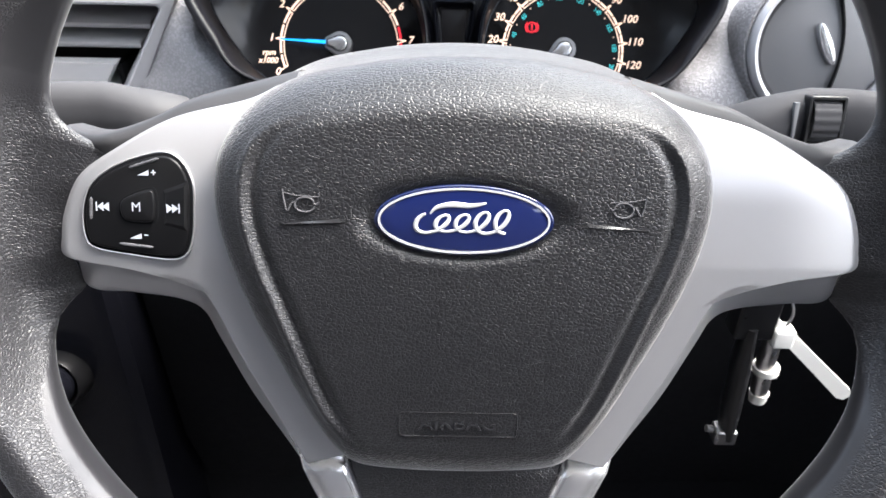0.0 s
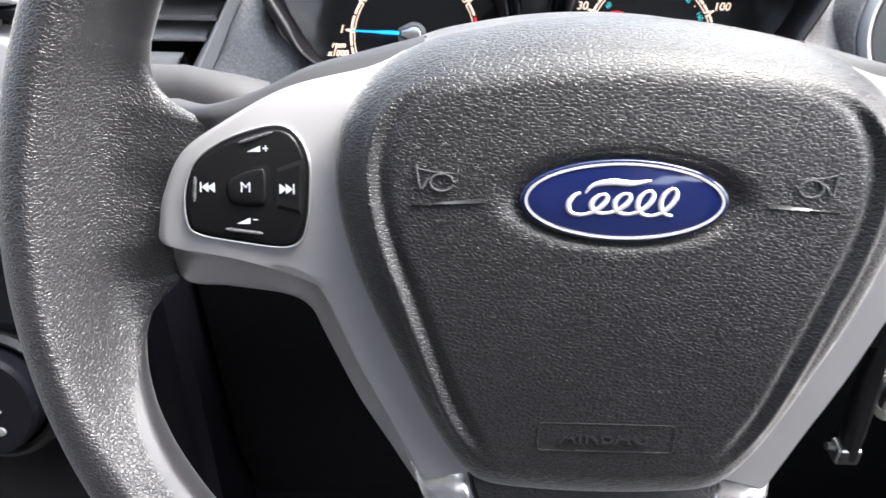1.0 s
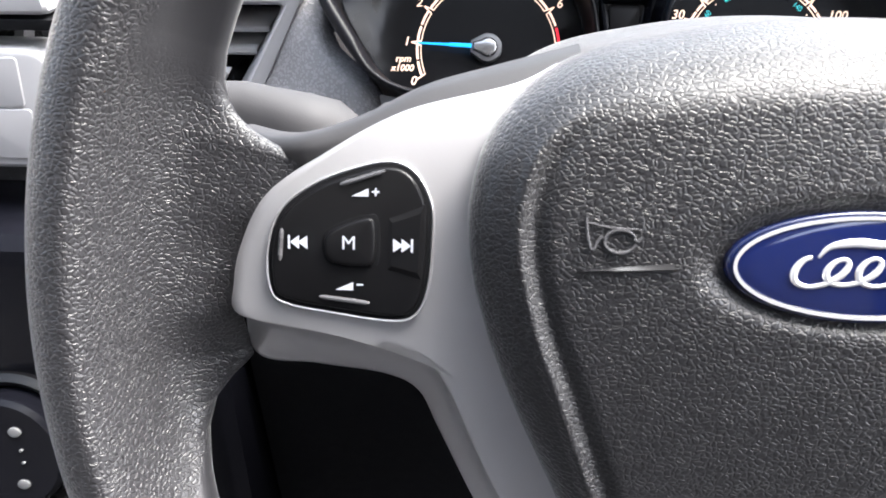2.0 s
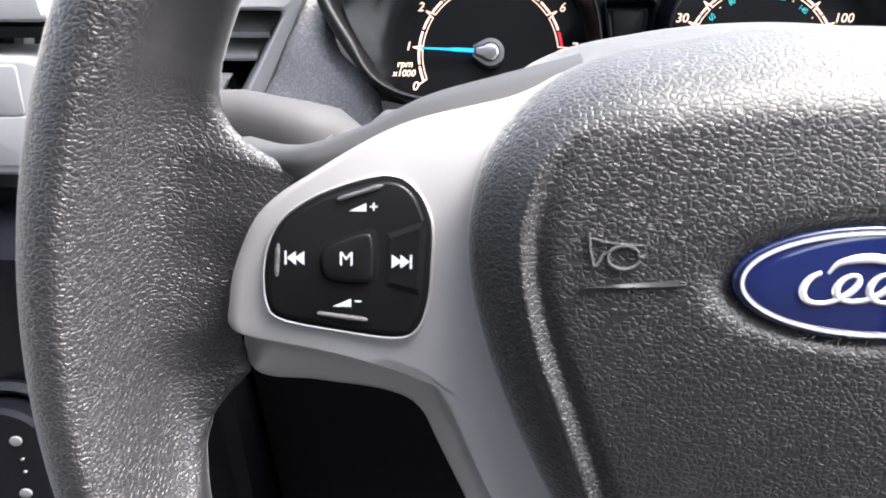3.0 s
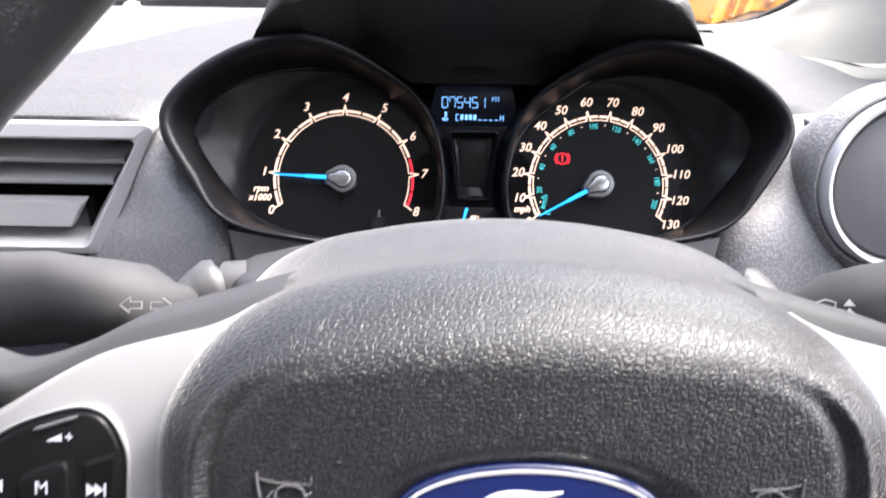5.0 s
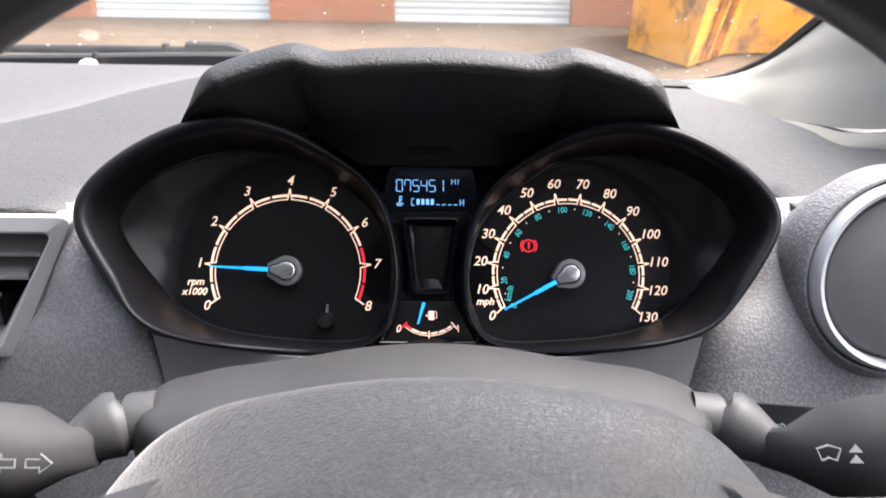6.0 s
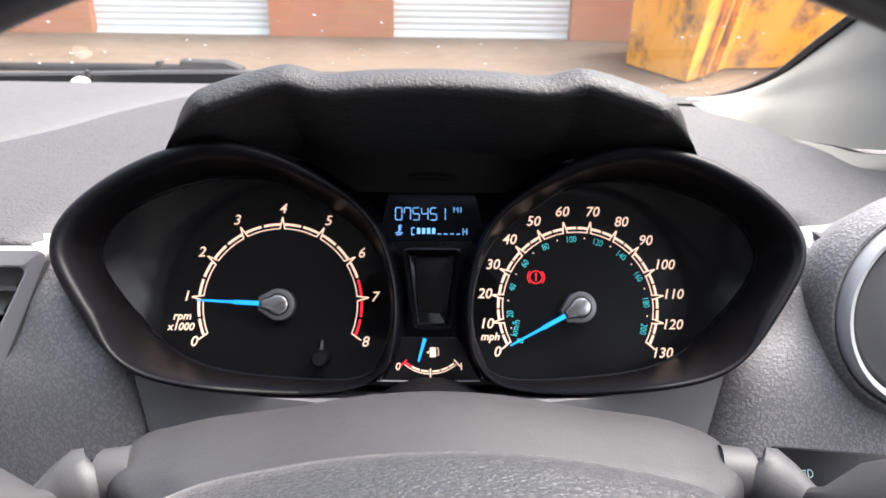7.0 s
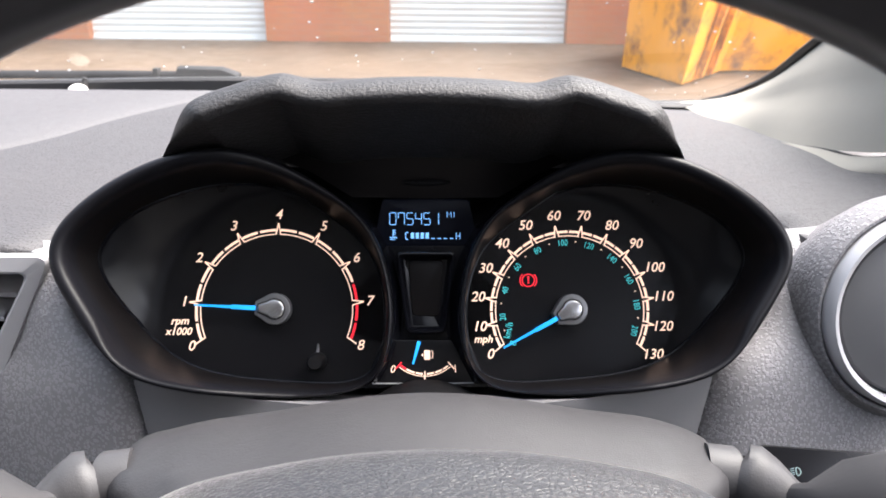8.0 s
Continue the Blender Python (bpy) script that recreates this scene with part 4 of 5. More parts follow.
# hood over the cluster
hood_top = spline([(-128.5, 19), (-127.5, 24), (-124, 33), (-110, 48), (-88, 57), (-69.5, 62), (-60, 61), (-49, 58.4), (-30, 60), (0, 61), (30, 60), (49, 58.4), (60, 61), (69.5, 62), (88, 57), (110, 48), (124, 33), (127.5, 24), (128.5, 19)], 120) * 0.001
hn = np.gradient(hood_top, axis=0)
hn = np.stack([-hn[:, 1], hn[:, 0]], 1) / np.linalg.norm(hn, axis=1)[:, None]
out = lambda d: hood_top + hn * d
sec = [(-0.028, 0.012), (-0.025, 0.035), (-0.0190, 0.074), (-0.0175, 0.083), (-0.0160, 0.0865), (-0.0135, 0.0870), (-0.0095, 0.0845), (-0.0050, 0.0800), (-0.0022, 0.0745), (-0.0006, 0.067), (0.0004, 0.055), (0.0, 0.02), (-0.008, -0.03), (-0.02, -0.08)]
thin = np.array([0.06 + 0.94 * smooth(0.022, 0.050, v) for v in hood_top[:, 1]])[:, None]
out = lambda d: hood_top + hn * (d * thin if d < 0 else d)
back = [-0.030 * smooth(0.050, 0.024, v) for v in hood_top[:, 1]]
rows = [[(p[0], p[1], w + (b if w > 0.03 else b * max(0, w) / 0.03)) for p, b in zip(out(d), back)] for d, w in sec]
hood = thing("instrument_hood", "black grained hood over the instrument cluster", "instrument hood", DM)
part("underside", loft(rows[:4]), HOOD_SKIN, hood, sharp=70)
part("shell", loft(rows[3:]), HOOD_SKIN, hood, sharp=70)

# ---------------------------------------------------------------- air vents
vent = thing("air_vent", "rectangular air vent with satin silver surround and grey slats", "air vent", Matrix.Translation((-0.20, 0.296, 0.95)))
vo = [(0.017, 0.051), (-0.155, 0.051), (-0.185, -0.035), (-0.029, -0.035)]
vi = [(-0.0055, 0.0345), (-0.146, 0.0345), (-0.170, -0.0255), (-0.046, -0.0255)]
ro, ri = rounded(vo, 0.008, 8), rounded(vi, 0.004, 8)
rows = []
for f, w in ((-0.03, 0.012), (0.0, -0.001), (0.10, -0.005), (0.55, -0.006), (0.66, -0.0045), (0.97, 0.015), (1.0, 0.017), (1.0, 0.06)):
    rows.append([(a[0] + (b[0] - a[0]) * f, w, a[1] + (b[1] - a[1]) * f) for a, b in zip(ro, ri)])
part("surround", loft(rows, True), PALE, vent, "satin silver surround")
part("duct", box(-0.18, 0.055, -0.034, 0.004, 0.068, 0.0375), DARK, vent)
for z in (0.0225, 0.0085):
    rows = [[(x, y + 0.014, z + h) for x in (-0.160, -0.005 - 0.040 * (0.035 - z) / 0.06)] for y, h in ((-0.002, -0.003), (-0.0045, -0.001), (-0.0045, 0.001), (-0.002, 0.0022), (0.03, 0.0050), (0.03, 0.0005), (-0.002, -0.003))]
    part("slat", loft(rows), SLAT_GREY, vent)
part("thumb_tab", loft([[(-0.108, y + 0.012, -0.018 + h), (-0.050, y + 0.012, -0.018 + h), (-0.040, y + 0.012, -0.002 + h), (-0.098, y + 0.012, -0.002 + h)] for y, h in ((-0.001, 0), (-0.010, -0.001), (-0.012, 0.0))], True, True, True), SLAT_GREY, vent, "pale grey adjusting tab")
part("vane", box(-0.044, 0.012, -0.025, -0.040, 0.045, -0.006, 0.0008), DARK, vent)

round_vent = thing("round_air_vent", "round closed air vent with satin silver ring", "air vent", Matrix.Translation((0.2445, 0.268, 0.9795)) @ Matrix.Rotation(radians(-14), 4, "X"))


def turned(profile, n=64):
    """A body turned round the y axis; profile: radius and y."""
    return [[(r * math.cos(a), y, r * math.sin(a)) for a in np.linspace(0, 2 * math.pi, n, endpoint=False)] for r, y in profile]


part("ring", loft(turned([(0.0505, 0.03), (0.0502, 0.0), (0.0494, -0.0045), (0.0480, -0.0062), (0.0460, -0.0056), (0.0448, -0.002), (0.0444, 0.012)]), True), PALE, round_vent, "satin silver ring")
part("flap", loft(turned([(0.0444, 0.012), (0.0440, 0.002), (0.042, -0.001), (0.03, -0.004), (0.015, -0.0055), (0.002, -0.006)]), True, cap_last=True), SMOOTH_GREY, round_vent, "dark grey disc flap")
part("flap_split", ribbon([(-0.002 + 0.010 * math.sin(t * 3) , 0.042 - 0.084 * t) for t in np.linspace(0, 1, 20)], 0.0010, 0.0085, 0.006), DARK, round_vent, m=Matrix.Rotation(radians(90), 4, "X"))
part("tab", slab(ring_points(0.0, 0.0, 0.0035, 0.0145, 30), 0.0, 0.0105, 0.002), BRIGHT, round_vent, "satin silver finger tab", m=Matrix.Rotation(radians(90), 4, "X") @ Matrix.Translation((-0.0030, 0.002, 0)) @ Matrix.Rotation(radians(26), 4, "Z"))
pod = []
for r, y, flare in ((0.0503, 0.006, 0), (0.0512, 0.0012, 0), (0.0528, 0.001, 0), (0.0548, 0.004, 0), (0.0564, 0.010, 0.0008), (0.0572, 0.016, 0.003), (0.0576, 0.021, 0.007), (0.0576, 0.025, 0.013), (0.0576, 0.029, 0.022), (0.0576, 0.034, 0.034), (0.0576, 0.05, 0.040), (0.057, 0.10, 0.040), (0.055, 0.17, 0.040)):
    turn = [(a, r + flare * smooth(0.80, 0.25, math.sin(a)) * (1 - 0.88 * smooth(-0.75, -0.1, math.sin(a)) * smooth(0.2, 0.7, -math.cos(a)))) for a in np.linspace(0, 2 * math.pi, 96, endpoint=False)]
    pod.append([(q * math.cos(a), y, q * math.sin(a) - 0.42 * max(0, y - 0.02)) for a, q in turn])
part("pod", loft(pod, True), DASH, round_vent, "dark grey grained vent pod")

headlamp_panel = thing("headlamp_switch_panel", "gloss black headlamp switch panel with a pale icon", "switch panel", leaning((0.198, 0.246, 0.9035), 40))
part("plate", slab(rounded([(-0.030, 0.012), (-0.022, -0.014), (0.05, -0.016), (0.07, 0.004)], 0.002), -0.01, 0.0, 0.0005), DIAL, headlamp_panel)
bm = ribbon([(-0.0135 + 0.0016 * math.cos(a) * (1.2 if math.cos(a) > 0 else 0.3), -0.0012 + 0.0019 * math.sin(a)) for a in np.linspace(0, 2 * math.pi, 24, endpoint=False)], 0.0003, 0.0004, 0.0002, closed=True)
for k in range(4):
    ribbon([(-0.0168, 0.0000 - k * 0.0010), (-0.0148, 0.0004 - k * 0.0010)], 0.00028, 0.0004, 0.0002, bm)
part("icon", bm, ICON_LIT, headlamp_panel, "pale headlamp icon")

# ---------------------------------------------------------------- steering column
shroud = thing("steering_column_shroud", "grey plastic steering column cover", "column shroud", Matrix.Translation((0, 0.17, 0.93)))


def arch(y, lift, half):
    f = min(1, half / 0.104)
    top = [(half, -0.08), (half + 0.0003, 0.012 + lift), (half - 0.0003, 0.030 + lift), (half - 0.0022, 0.0385 + lift), (half - 0.006, 0.0412 + lift), (half - 0.013, 0.0430 + lift), (0.087 * f, 0.0464 + lift), (0.073 * f, 0.0487 + lift), (0.057 * f, 0.0511 + lift), (0.028 * f, 0.0565 + lift), (0, 0.0585 + lift)]
    full = [(-x, z) for x, z in top] + [(x - 0.005 * smooth(0.09, 0.108, x), z) for x, z in top[-2::-1]]
    return [(x, y, z) for x, z in spline(full, 90)]


rows = [arch(y, lift, half) for y, lift, half in ((-0.075, -0.006, 0.085), (-0.055, -0.002, 0.088), (-0.036, -0.0003, 0.092), (-0.026, 0.0002, 0.097), (-0.019, 0.0004, 0.104), (-0.014, 0.0005, 0.1105), (-0.009, 0.0005, 0.1135), (-0.002, 0.0005, 0.1140), (0.008, -0.0002, 0.1140), (0.015, -0.0015, 0.1135), (0.022, -0.0042, 0.1125), (0.030, -0.0092, 0.111), (0.038, -0.0155, 0.108), (0.06, -0.033, 0.102), (0.10, -0.064, 0.09))]
part("upper_cover", loft(rows, cap_first=True), SHROUD, shroud, sharp=50)
# parts under the column get the same painted shade
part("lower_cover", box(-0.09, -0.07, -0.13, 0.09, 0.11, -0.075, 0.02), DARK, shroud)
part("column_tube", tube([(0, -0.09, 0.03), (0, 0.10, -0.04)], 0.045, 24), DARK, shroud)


def stalk(side, name, label):
    s = side
    st = thing(name, label, "stalk", Matrix.Translation((s * 0.112, 0.160, 0.9625)))
    d = 0.0065 if s > 0 else 0.0115
    part("collar", tube([(s * (d - 0.017), 0.010, 0.001), (s * (d - 0.0075), 0.008, 0.001), (s * (d - 0.0062), 0.008, 0.001), (s * (d - 0.0058), 0.008, 0.001)], [0.0108, 0.0108, 0.0104, 0.0092], 28), COLLAR, st)
    part("gap_ring", tube([(s * (d - 0.010), 0.008, 0.001), (s * d, 0.005, 0)], [0.0088, 0.0088], 20), DARK, st)
    part("base", tube([(s * (d - 0.0040), 0.007, 0.001), (s * (d - 0.0035), 0.0065, 0.001), (s * (d - 0.0020), 0.006, 0.001), (s * (d + 0.003), 0.003, -0.0005), (s * (d + 0.011), -0.002, -0.003), (s * (d + 0.022), -0.009, -0.003)], [0.0108, 0.0124, 0.0130, 0.0112, 0.0078, 0.0075], 28), COLLAR, st)
    rows = []
    for x, y, z, h, d in ((0.012, -0.004, -0.002, 0.0068, 0.007), (0.020, -0.010, 0.001, 0.009, 0.009), (0.030, -0.016, 0.0055, 0.0155, 0.0170), (0.042, -0.018, 0.007, 0.0180, 0.0165), (0.052, -0.020, 0.008, 0.0198, 0.0140), (0.065, -0.020, 0.010, 0.0205, 0.012), (0.084, -0.024, 0.0105, 0.0213, 0.012), (0.105, -0.028, 0.0105, 0.0208, 0.011), (0.118, -0.030, 0.010, 0.018, 0.009), (0.123, -0.031, 0.010, 0.011, 0.005)):
        z += 0.0045 * smooth(0.02, 0.06, x) if s > 0 else 0
        rows.append([(s * x, y + d * math.cos(a) * (1 if abs(math.cos(a)) < 0.8 else 0.96), z + h * math.sin(a)) for a in np.linspace(0, 2 * math.pi, 32, endpoint=False)])
    part("lever", loft(rows, True, True, True), STALK, st, sharp=60)
    return st


left_stalk = stalk(-1, "indicator_stalk", "dark grey indicator stalk behind the wheel")
bm = bmesh.new()
for sgn, x in ((-1, -0.029), (1, -0.0165)):
    pts = [(x - sgn * 0.0045, 0.0013), (x, 0.0013), (x, 0.003), (x + sgn * 0.004, 0), (x, -0.003), (x, -0.0013), (x - sgn * 0.0045, -0.0013)]
    ribbon(pts, 0.0005, 0.0, 0.0008, bm, closed=True)
part("arrow_icons", bm, GREY_PRINT, left_stalk, "pale turn arrows", m=Matrix.Translation((0, -0.0335, 0.0150)) @ Matrix.Rotation(radians(58), 4, "X"))
right_stalk = stalk(1, "wiper_stalk", "dark grey wiper stalk with a ribbed scroll wheel")
fr = rounded([(-0.009, -0.0125), (0.010, -0.0125), (0.010, 0.0125), (-0.009, 0.0125)], 0.002)
n2 = normals2(fr)
rows = [[(*(np.array(p) - n * i), w) for p, n in zip(fr, n2)] for i, w in ((0, -0.006), (0, 0.0015), (0.0004, 0.002), (0.0016, 0.002), (0.0022, 0.0012), (0.0026, -0.004))]
scroll_at = Matrix.Translation((0.069, -0.0322, 0.0226)) @ Matrix.Rotation(radians(75), 4, "X")
part("scroll_frame", loft(rows, True, cap_last=True), KEY_BLACK, right_stalk, m=scroll_at)
rows = []
for k in range(41):
    a = math.pi * k / 40
    r = 0.0095 + (0.0005 if k % 6 < 3 else 0)
    rows.append([(x, r * math.cos(a), r * 0.45 * math.sin(a) - 0.0005) for x in (-0.0062, -0.0058, 0.0065, 0.0070)])
part("scroll_wheel", loft(rows), STALK, right_stalk, "ribbed grey scroll wheel", m=scroll_at)
part("interval_mark", slab([(-0.0145, -0.009), (-0.0135, -0.009), (-0.0130, 0.009), (-0.0155, 0.009)], -0.002, 0.0007, 0.0001), GREY_PRINT, right_stalk, "pale tapered interval mark", m=scroll_at)
bm = bmesh.new()
ribbon([(0.030, 0.0028), (0.034, 0.0040), (0.038, 0.0028), (0.0365, -0.001), (0.034, 0.0), (0.0315, -0.001)], 0.0006, 0.0, 0.0008, bm, closed=True)
for k in (0, 1):
    y = 0.0016 - 0.0034 * k
    bm.faces.new([bm.verts.new(q) for q in ((0.0405, y, 0), (0.0455, y, 0), (0.043, y + 0.0028, 0))])
part("wash_icons", bm, GREY_PRINT, right_stalk, "pale wiper and wash icons", m=Matrix.Translation((-0.0155, -0.0345, 0.0180)) @ Matrix.Rotation(radians(58), 4, "X"))

# ---------------------------------------------------------------- steering wheel
WM = leaning((0, 0, 1.0), 20)
wheel = thing("steering_wheel", "black leather-grained four-spoke steering wheel with silver spokes", "steering wheel", WM)
RC, RW, RR = -0.014, -0.008, 0.1735


def inner_reach(a):
    """How far the rim's inner side stands in from its tube, by angle from the right (degrees)."""
    side = (a if a < 90 else 180 - a) if a < 180 else ((a - 360) if a > 270 else 180 - a)
    return float(np.interp(side, (-18, -14, -11.5, -9.8, -8.7, -8.0, -2.0, 0, 2, 8, 12, 14.4, 15.0, 15.6, 16.3, 17.1, 18.2, 19.6, 22, 27, 45, 80), (0, 0.0012, 0.0040, 0.0088, 0.0128, 0.0148, 0.0155, 0.0200, 0.0270, 0.0300, 0.0360, 0.0360, 0.0270, 0.0190, 0.0140, 0.0104, 0.0077, 0.0058, 0.0046, 0.0044, 0.0050, 0)))


rows = []
N = 1440
for k in range(N):
    deg = 360 * k / N
    a = radians(deg)
    reach = inner_reach(deg)
    ring = []
    for j in range(64):
        f = 2 * math.pi * j / 64
        c, s = math.cos(f), math.sin(f)
        n = 2.35
        rr = (abs(c) ** n + abs(s) ** n) ** (-1 / n)
        x, w = 0.0136 * rr * c, 0.0158 * rr * s
        over = -0.80 * x + 0.60 * w - 0.0122
        if over > 0:
            x, w = x + 0.80 * over * 0.92, w - 0.60 * over * 0.92
        if x < 0:
            lip = (-x / 0.0136)
            side = math.degrees(math.atan2(math.sin(a), abs(math.cos(a))))
            soft_reach = min(reach, 0.0056 * smooth(80, 45, side) * smooth(-16, 6, side))
            x -= soft_reach * lip ** 1.6 + (reach - soft_reach) * lip ** 9
            q = smooth(42, 12, side) * smooth(-30, -5, side)
            fold = smooth(0.0, 0.9, lip)
            edge_h = 0.0047 * math.sqrt(max(0.0, 1 - lip ** 6)) * (1 if w > 0 else -1)
            w = w * (1 - q) + (w * (1 - fold) + (edge_h - 0.0132) * fold) * q
            w -= 0.004 * lip ** 9 * (reach - soft_reach) / 0.02 * smooth(9, 3, side) + 0.007 * smooth(-1.5, -8.0, side) * smooth(-24, -9, side) * lip ** 1.5
        r = RR + x + 0.0062 * smooth(46, 70, math.degrees(math.atan2(math.sin(a), abs(math.cos(a)))))
        ring.append((r * math.cos(a), RC + r * math.sin(a), RW + w))
    rows.append(ring)
rows.append(rows[0])


def plainness(deg, f):
    """How far the rim's grain has faded (0 to 1): it ends on the inner side, away from the spokes. f: the way round the tube, degrees."""
    side = math.degrees(math.atan2(math.sin(radians(deg)), abs(math.cos(radians(deg)))))
    lead = 172 - 36 * smooth(12, 19, side) * smooth(36, 20, side) - 22 * smooth(12, 18, side) - 22 * smooth(-14, -22, side)
    return smooth(lead - 6, lead + 6, f) * smooth(262, 248, f) * max(smooth(15, 22, side), smooth(-13, -19, side))


rim = part("rim", loft(rows, True), RIM_SKIN, wheel, "black leather-grained rim", sharp=180)
fade = rim.data.attributes.new("plain", "FLOAT", "POINT")
fade.data.foreach_set("value", [plainness(360 * k / N, 360 * j / 64) for k in range(N + 1) for j in range(64)])
rn, rl = RIM_SKIN.node_tree.nodes, RIM_SKIN.node_tree.links
plain_side = rn.new("ShaderNodeAttribute")
plain_side.attribute_name = "plain"
grained = rn.new("ShaderNodeMath")
grained.operation = "SUBTRACT"
grained.inputs[0].default_value = 1.0
rl.new(plain_side.outputs["Fac"], grained.inputs[1])
rl.new(grained.outputs[0], rn["Bump"].inputs["Strength"])


def cover_w(u, v):
    up = max(0, v - 5) / 33
    dn = max(0, -v - 18) / 80
    return -0.0125 - 0.0075 * up * up - 0.006 * dn - 0.0025 * max(0, (abs(u) - 110) / 33) ** 2


# dark backing of the side spokes
for s in (1, -1):
    top = spline([(-60, 48.5), (-80, 43), (-97, 38), (-112, 30.6), (-125, 26.2), (-136, 25.2), (-146, 27)], 40) * 0.001
    bot = spline([(-60, -95), (-72, -80), (-88, -50), (-99, -34), (-115, -30), (-132, -30), (-146, -33)], 40) * 0.001
    rows = []
    for f, w in ((0, -0.018), (0.0, -0.008), (0.008, -0.0042), (0.025, -0.0022), (0.06, -0.0014), (0.09, -0.0014), (0.14, -0.004), (0.5, -0.006), (0.95, -0.012), (1, -0.03)):
        rows.append([(s * (a[0] + (b[0] - a[0]) * f), a[1] + (b[1] - a[1]) * f, cover_w((a[0] + (b[0] - a[0]) * f) * 1000, (a[1] + (b[1] - a[1]) * f) * 1000) + w - 0.007 * smooth(-0.124, -0.142, a[0])) for a, b in zip(top, bot)])
    part("spoke_backing", loft(rows), SPOKE_SKIN, wheel, "dark grey spoke edge", sharp=60)

# silver spoke covers
outer_c = [(-66, 43), (-76.7, 37.7), (-101.8, 31.1), (-122, 20), (-134.5, 10.9), (-141, -1.3), (-143.2, -11), (-142.3, -18.7), (-125, -21.2), (-104, -24.2), (-95, -28), (-89, -37), (-80.1, -57.5), (-69, -79), (-58, -101)]
lower_c = [(-65, 44.5), (-75.8, 39.5), (-101.8, 33), (-123, 21.6), (-136, 11.8), (-142.7, -1), (-145, -12), (-143.6, -33.5), (-126, -36.2), (-108, -38.5), (-99, -43), (-93.5, -54), (-82.5, -77), (-71, -96), (-62, -111)]
inner_c = [(-62, 36), (-70, 31), (-76, 24), (-79, 15), (-80, 6), (-80, -2), (-79, -8), (-78, -14), (-76, -21), (-73.5, -28), (-71, -34), (-67, -44), (-60, -59), (-51, -78), (-42, -97)]


for s in (1, -1):
    o, lo, i = (spline(c, 150) for c in (outer_c, lower_c, inner_c))
    rows = []
    for f in np.linspace(0, 1, 12):
        f2 = 1 - (1 - f) ** 1.3
        row = []
        for a, b in zip(i, o):
            u, v = a + (b - a) * f2
            row.append((s * u * 0.001, v * 0.001, cover_w(u, v)))
        rows.append(row)
    for f, d in ((0.02, 0.0001), (0.05, 0.0005), (0.09, 0.0014), (0.14, 0.0028), (0.5, 0.0088), (0.88, 0.0142), (0.96, 0.0158), (1.0, 0.018), (1.0, 0.026)):
        row = []
        for a, b in zip(o, lo):
            u, v = a + (b - a) * f
            row.append((s * u * 0.001, v * 0.001, cover_w(*a) - d))
        rows.append(row)
    part("spoke_cover", loft(rows), SILVER, wheel, "satin silver spoke cover", sharp=70)
    # bright lower spoke pieces
    a_c = spline([(-66.0, -92), (-61.0, -102), (-57, -112), (-52, -124), (-46, -140), (-42, -165)], 30) * 0.001
    b_c = spline([(-44.0, -92), (-42.5, -105), (-40, -112), (-36.5, -124), (-33, -140), (-30, -165)], 30) * 0.001
    rows = []
    for f, d in ((-0.06, 0.02), (-0.04, 0.004), (0.0, 0.0012), (0.1, 0.0), (0.5, -0.0006), (0.9, 0.0), (1.0, 0.0012), (1.04, 0.01)):
        rows.append([(s * (a[0] + (b[0] - a[0]) * f), a[1] + (b[1] - a[1]) * f, -0.0185 - d - 0.10 * max(0, -0.102 - a[1]) - 0.004 * smooth(-0.105, -0.099, a[1])) for a, b in zip(a_c, b_c)])
    part("lower_spoke", loft(rows), BRIGHT, wheel, "bright silver lower spoke", sharp=60)
rows = [[(x, v, w) for x in np.linspace(-hw, hw, 16)] for v, w, hw in ((-0.098, -0.024, 0.042), (-0.104, -0.0205, 0.0405), (-0.108, -0.020, 0.039), (-0.125, -0.023, 0.0355), (-0.15, -0.026, 0.031), (-0.17, -0.03, 0.029))]
part("lower_infill", loft(rows), RIM_SKIN, wheel, "black grained lower infill", sharp=60)

# airbag cover
half = [(0, 54.5), (-20, 53.6), (-38.5, 51), (-58, 46.6), (-73, 38.2), (-82, 26.3), (-85.8, 12.5), (-85.6, -2), (-81.5, -19), (-74.5, -37.5), (-64.8, -58.5), (-55.3, -78.5), (-45.5, -94), (-37, -100.3), (-20, -102.6), (0, -103.2)]
pad_outline = half + [(-u, v) for u, v in half[-2:0:-1]]
ring = polar(pad_outline, (0, -18), 260)
edge_n = normals2(ring)
dens = spline([tuple(p) for p in ring], 900, True)


def pad_w(u, v, d):
    """Height of the airbag cover (mm) at u, v that lies d inside its edge."""
    top = smooth(15, 50, v)
    k = 13 + 17 * top + 4 * smooth(-85, -100, v)
    h = 11 + 14 * top
    w = -0.00095 * v * v if v < 0 else -0.0010 * v * v
    if d < k:
        w -= h * (1 - math.sqrt(max(0, 1 - (1 - d / k) ** 2)))
    sides = smooth(36, 20, v) * smooth(-90, -72, v)
    crest = 11.2 - 3.4 * smooth(-25, -72, v)
    w += sides * (1.0 * math.exp(-((d - crest) / 1.5) ** 2) - 1.5 * math.exp(-((d - crest - 3.9) / 2.0) ** 2))
    rho = math.hypot(u / 30.0, v / 12.0)
    w -= 2.0 * math.exp(-((rho - 1.03) / 0.17) ** 2)
    w -= 1.2 * smooth(1.2, 0.8, rho)
    return w + 0.8


rows = []
cen = np.array((0.0, -18.0))
levels = np.r_[np.linspace(0.02, 0.80, 80), np.linspace(0.81, 0.995, 46), 1.0]
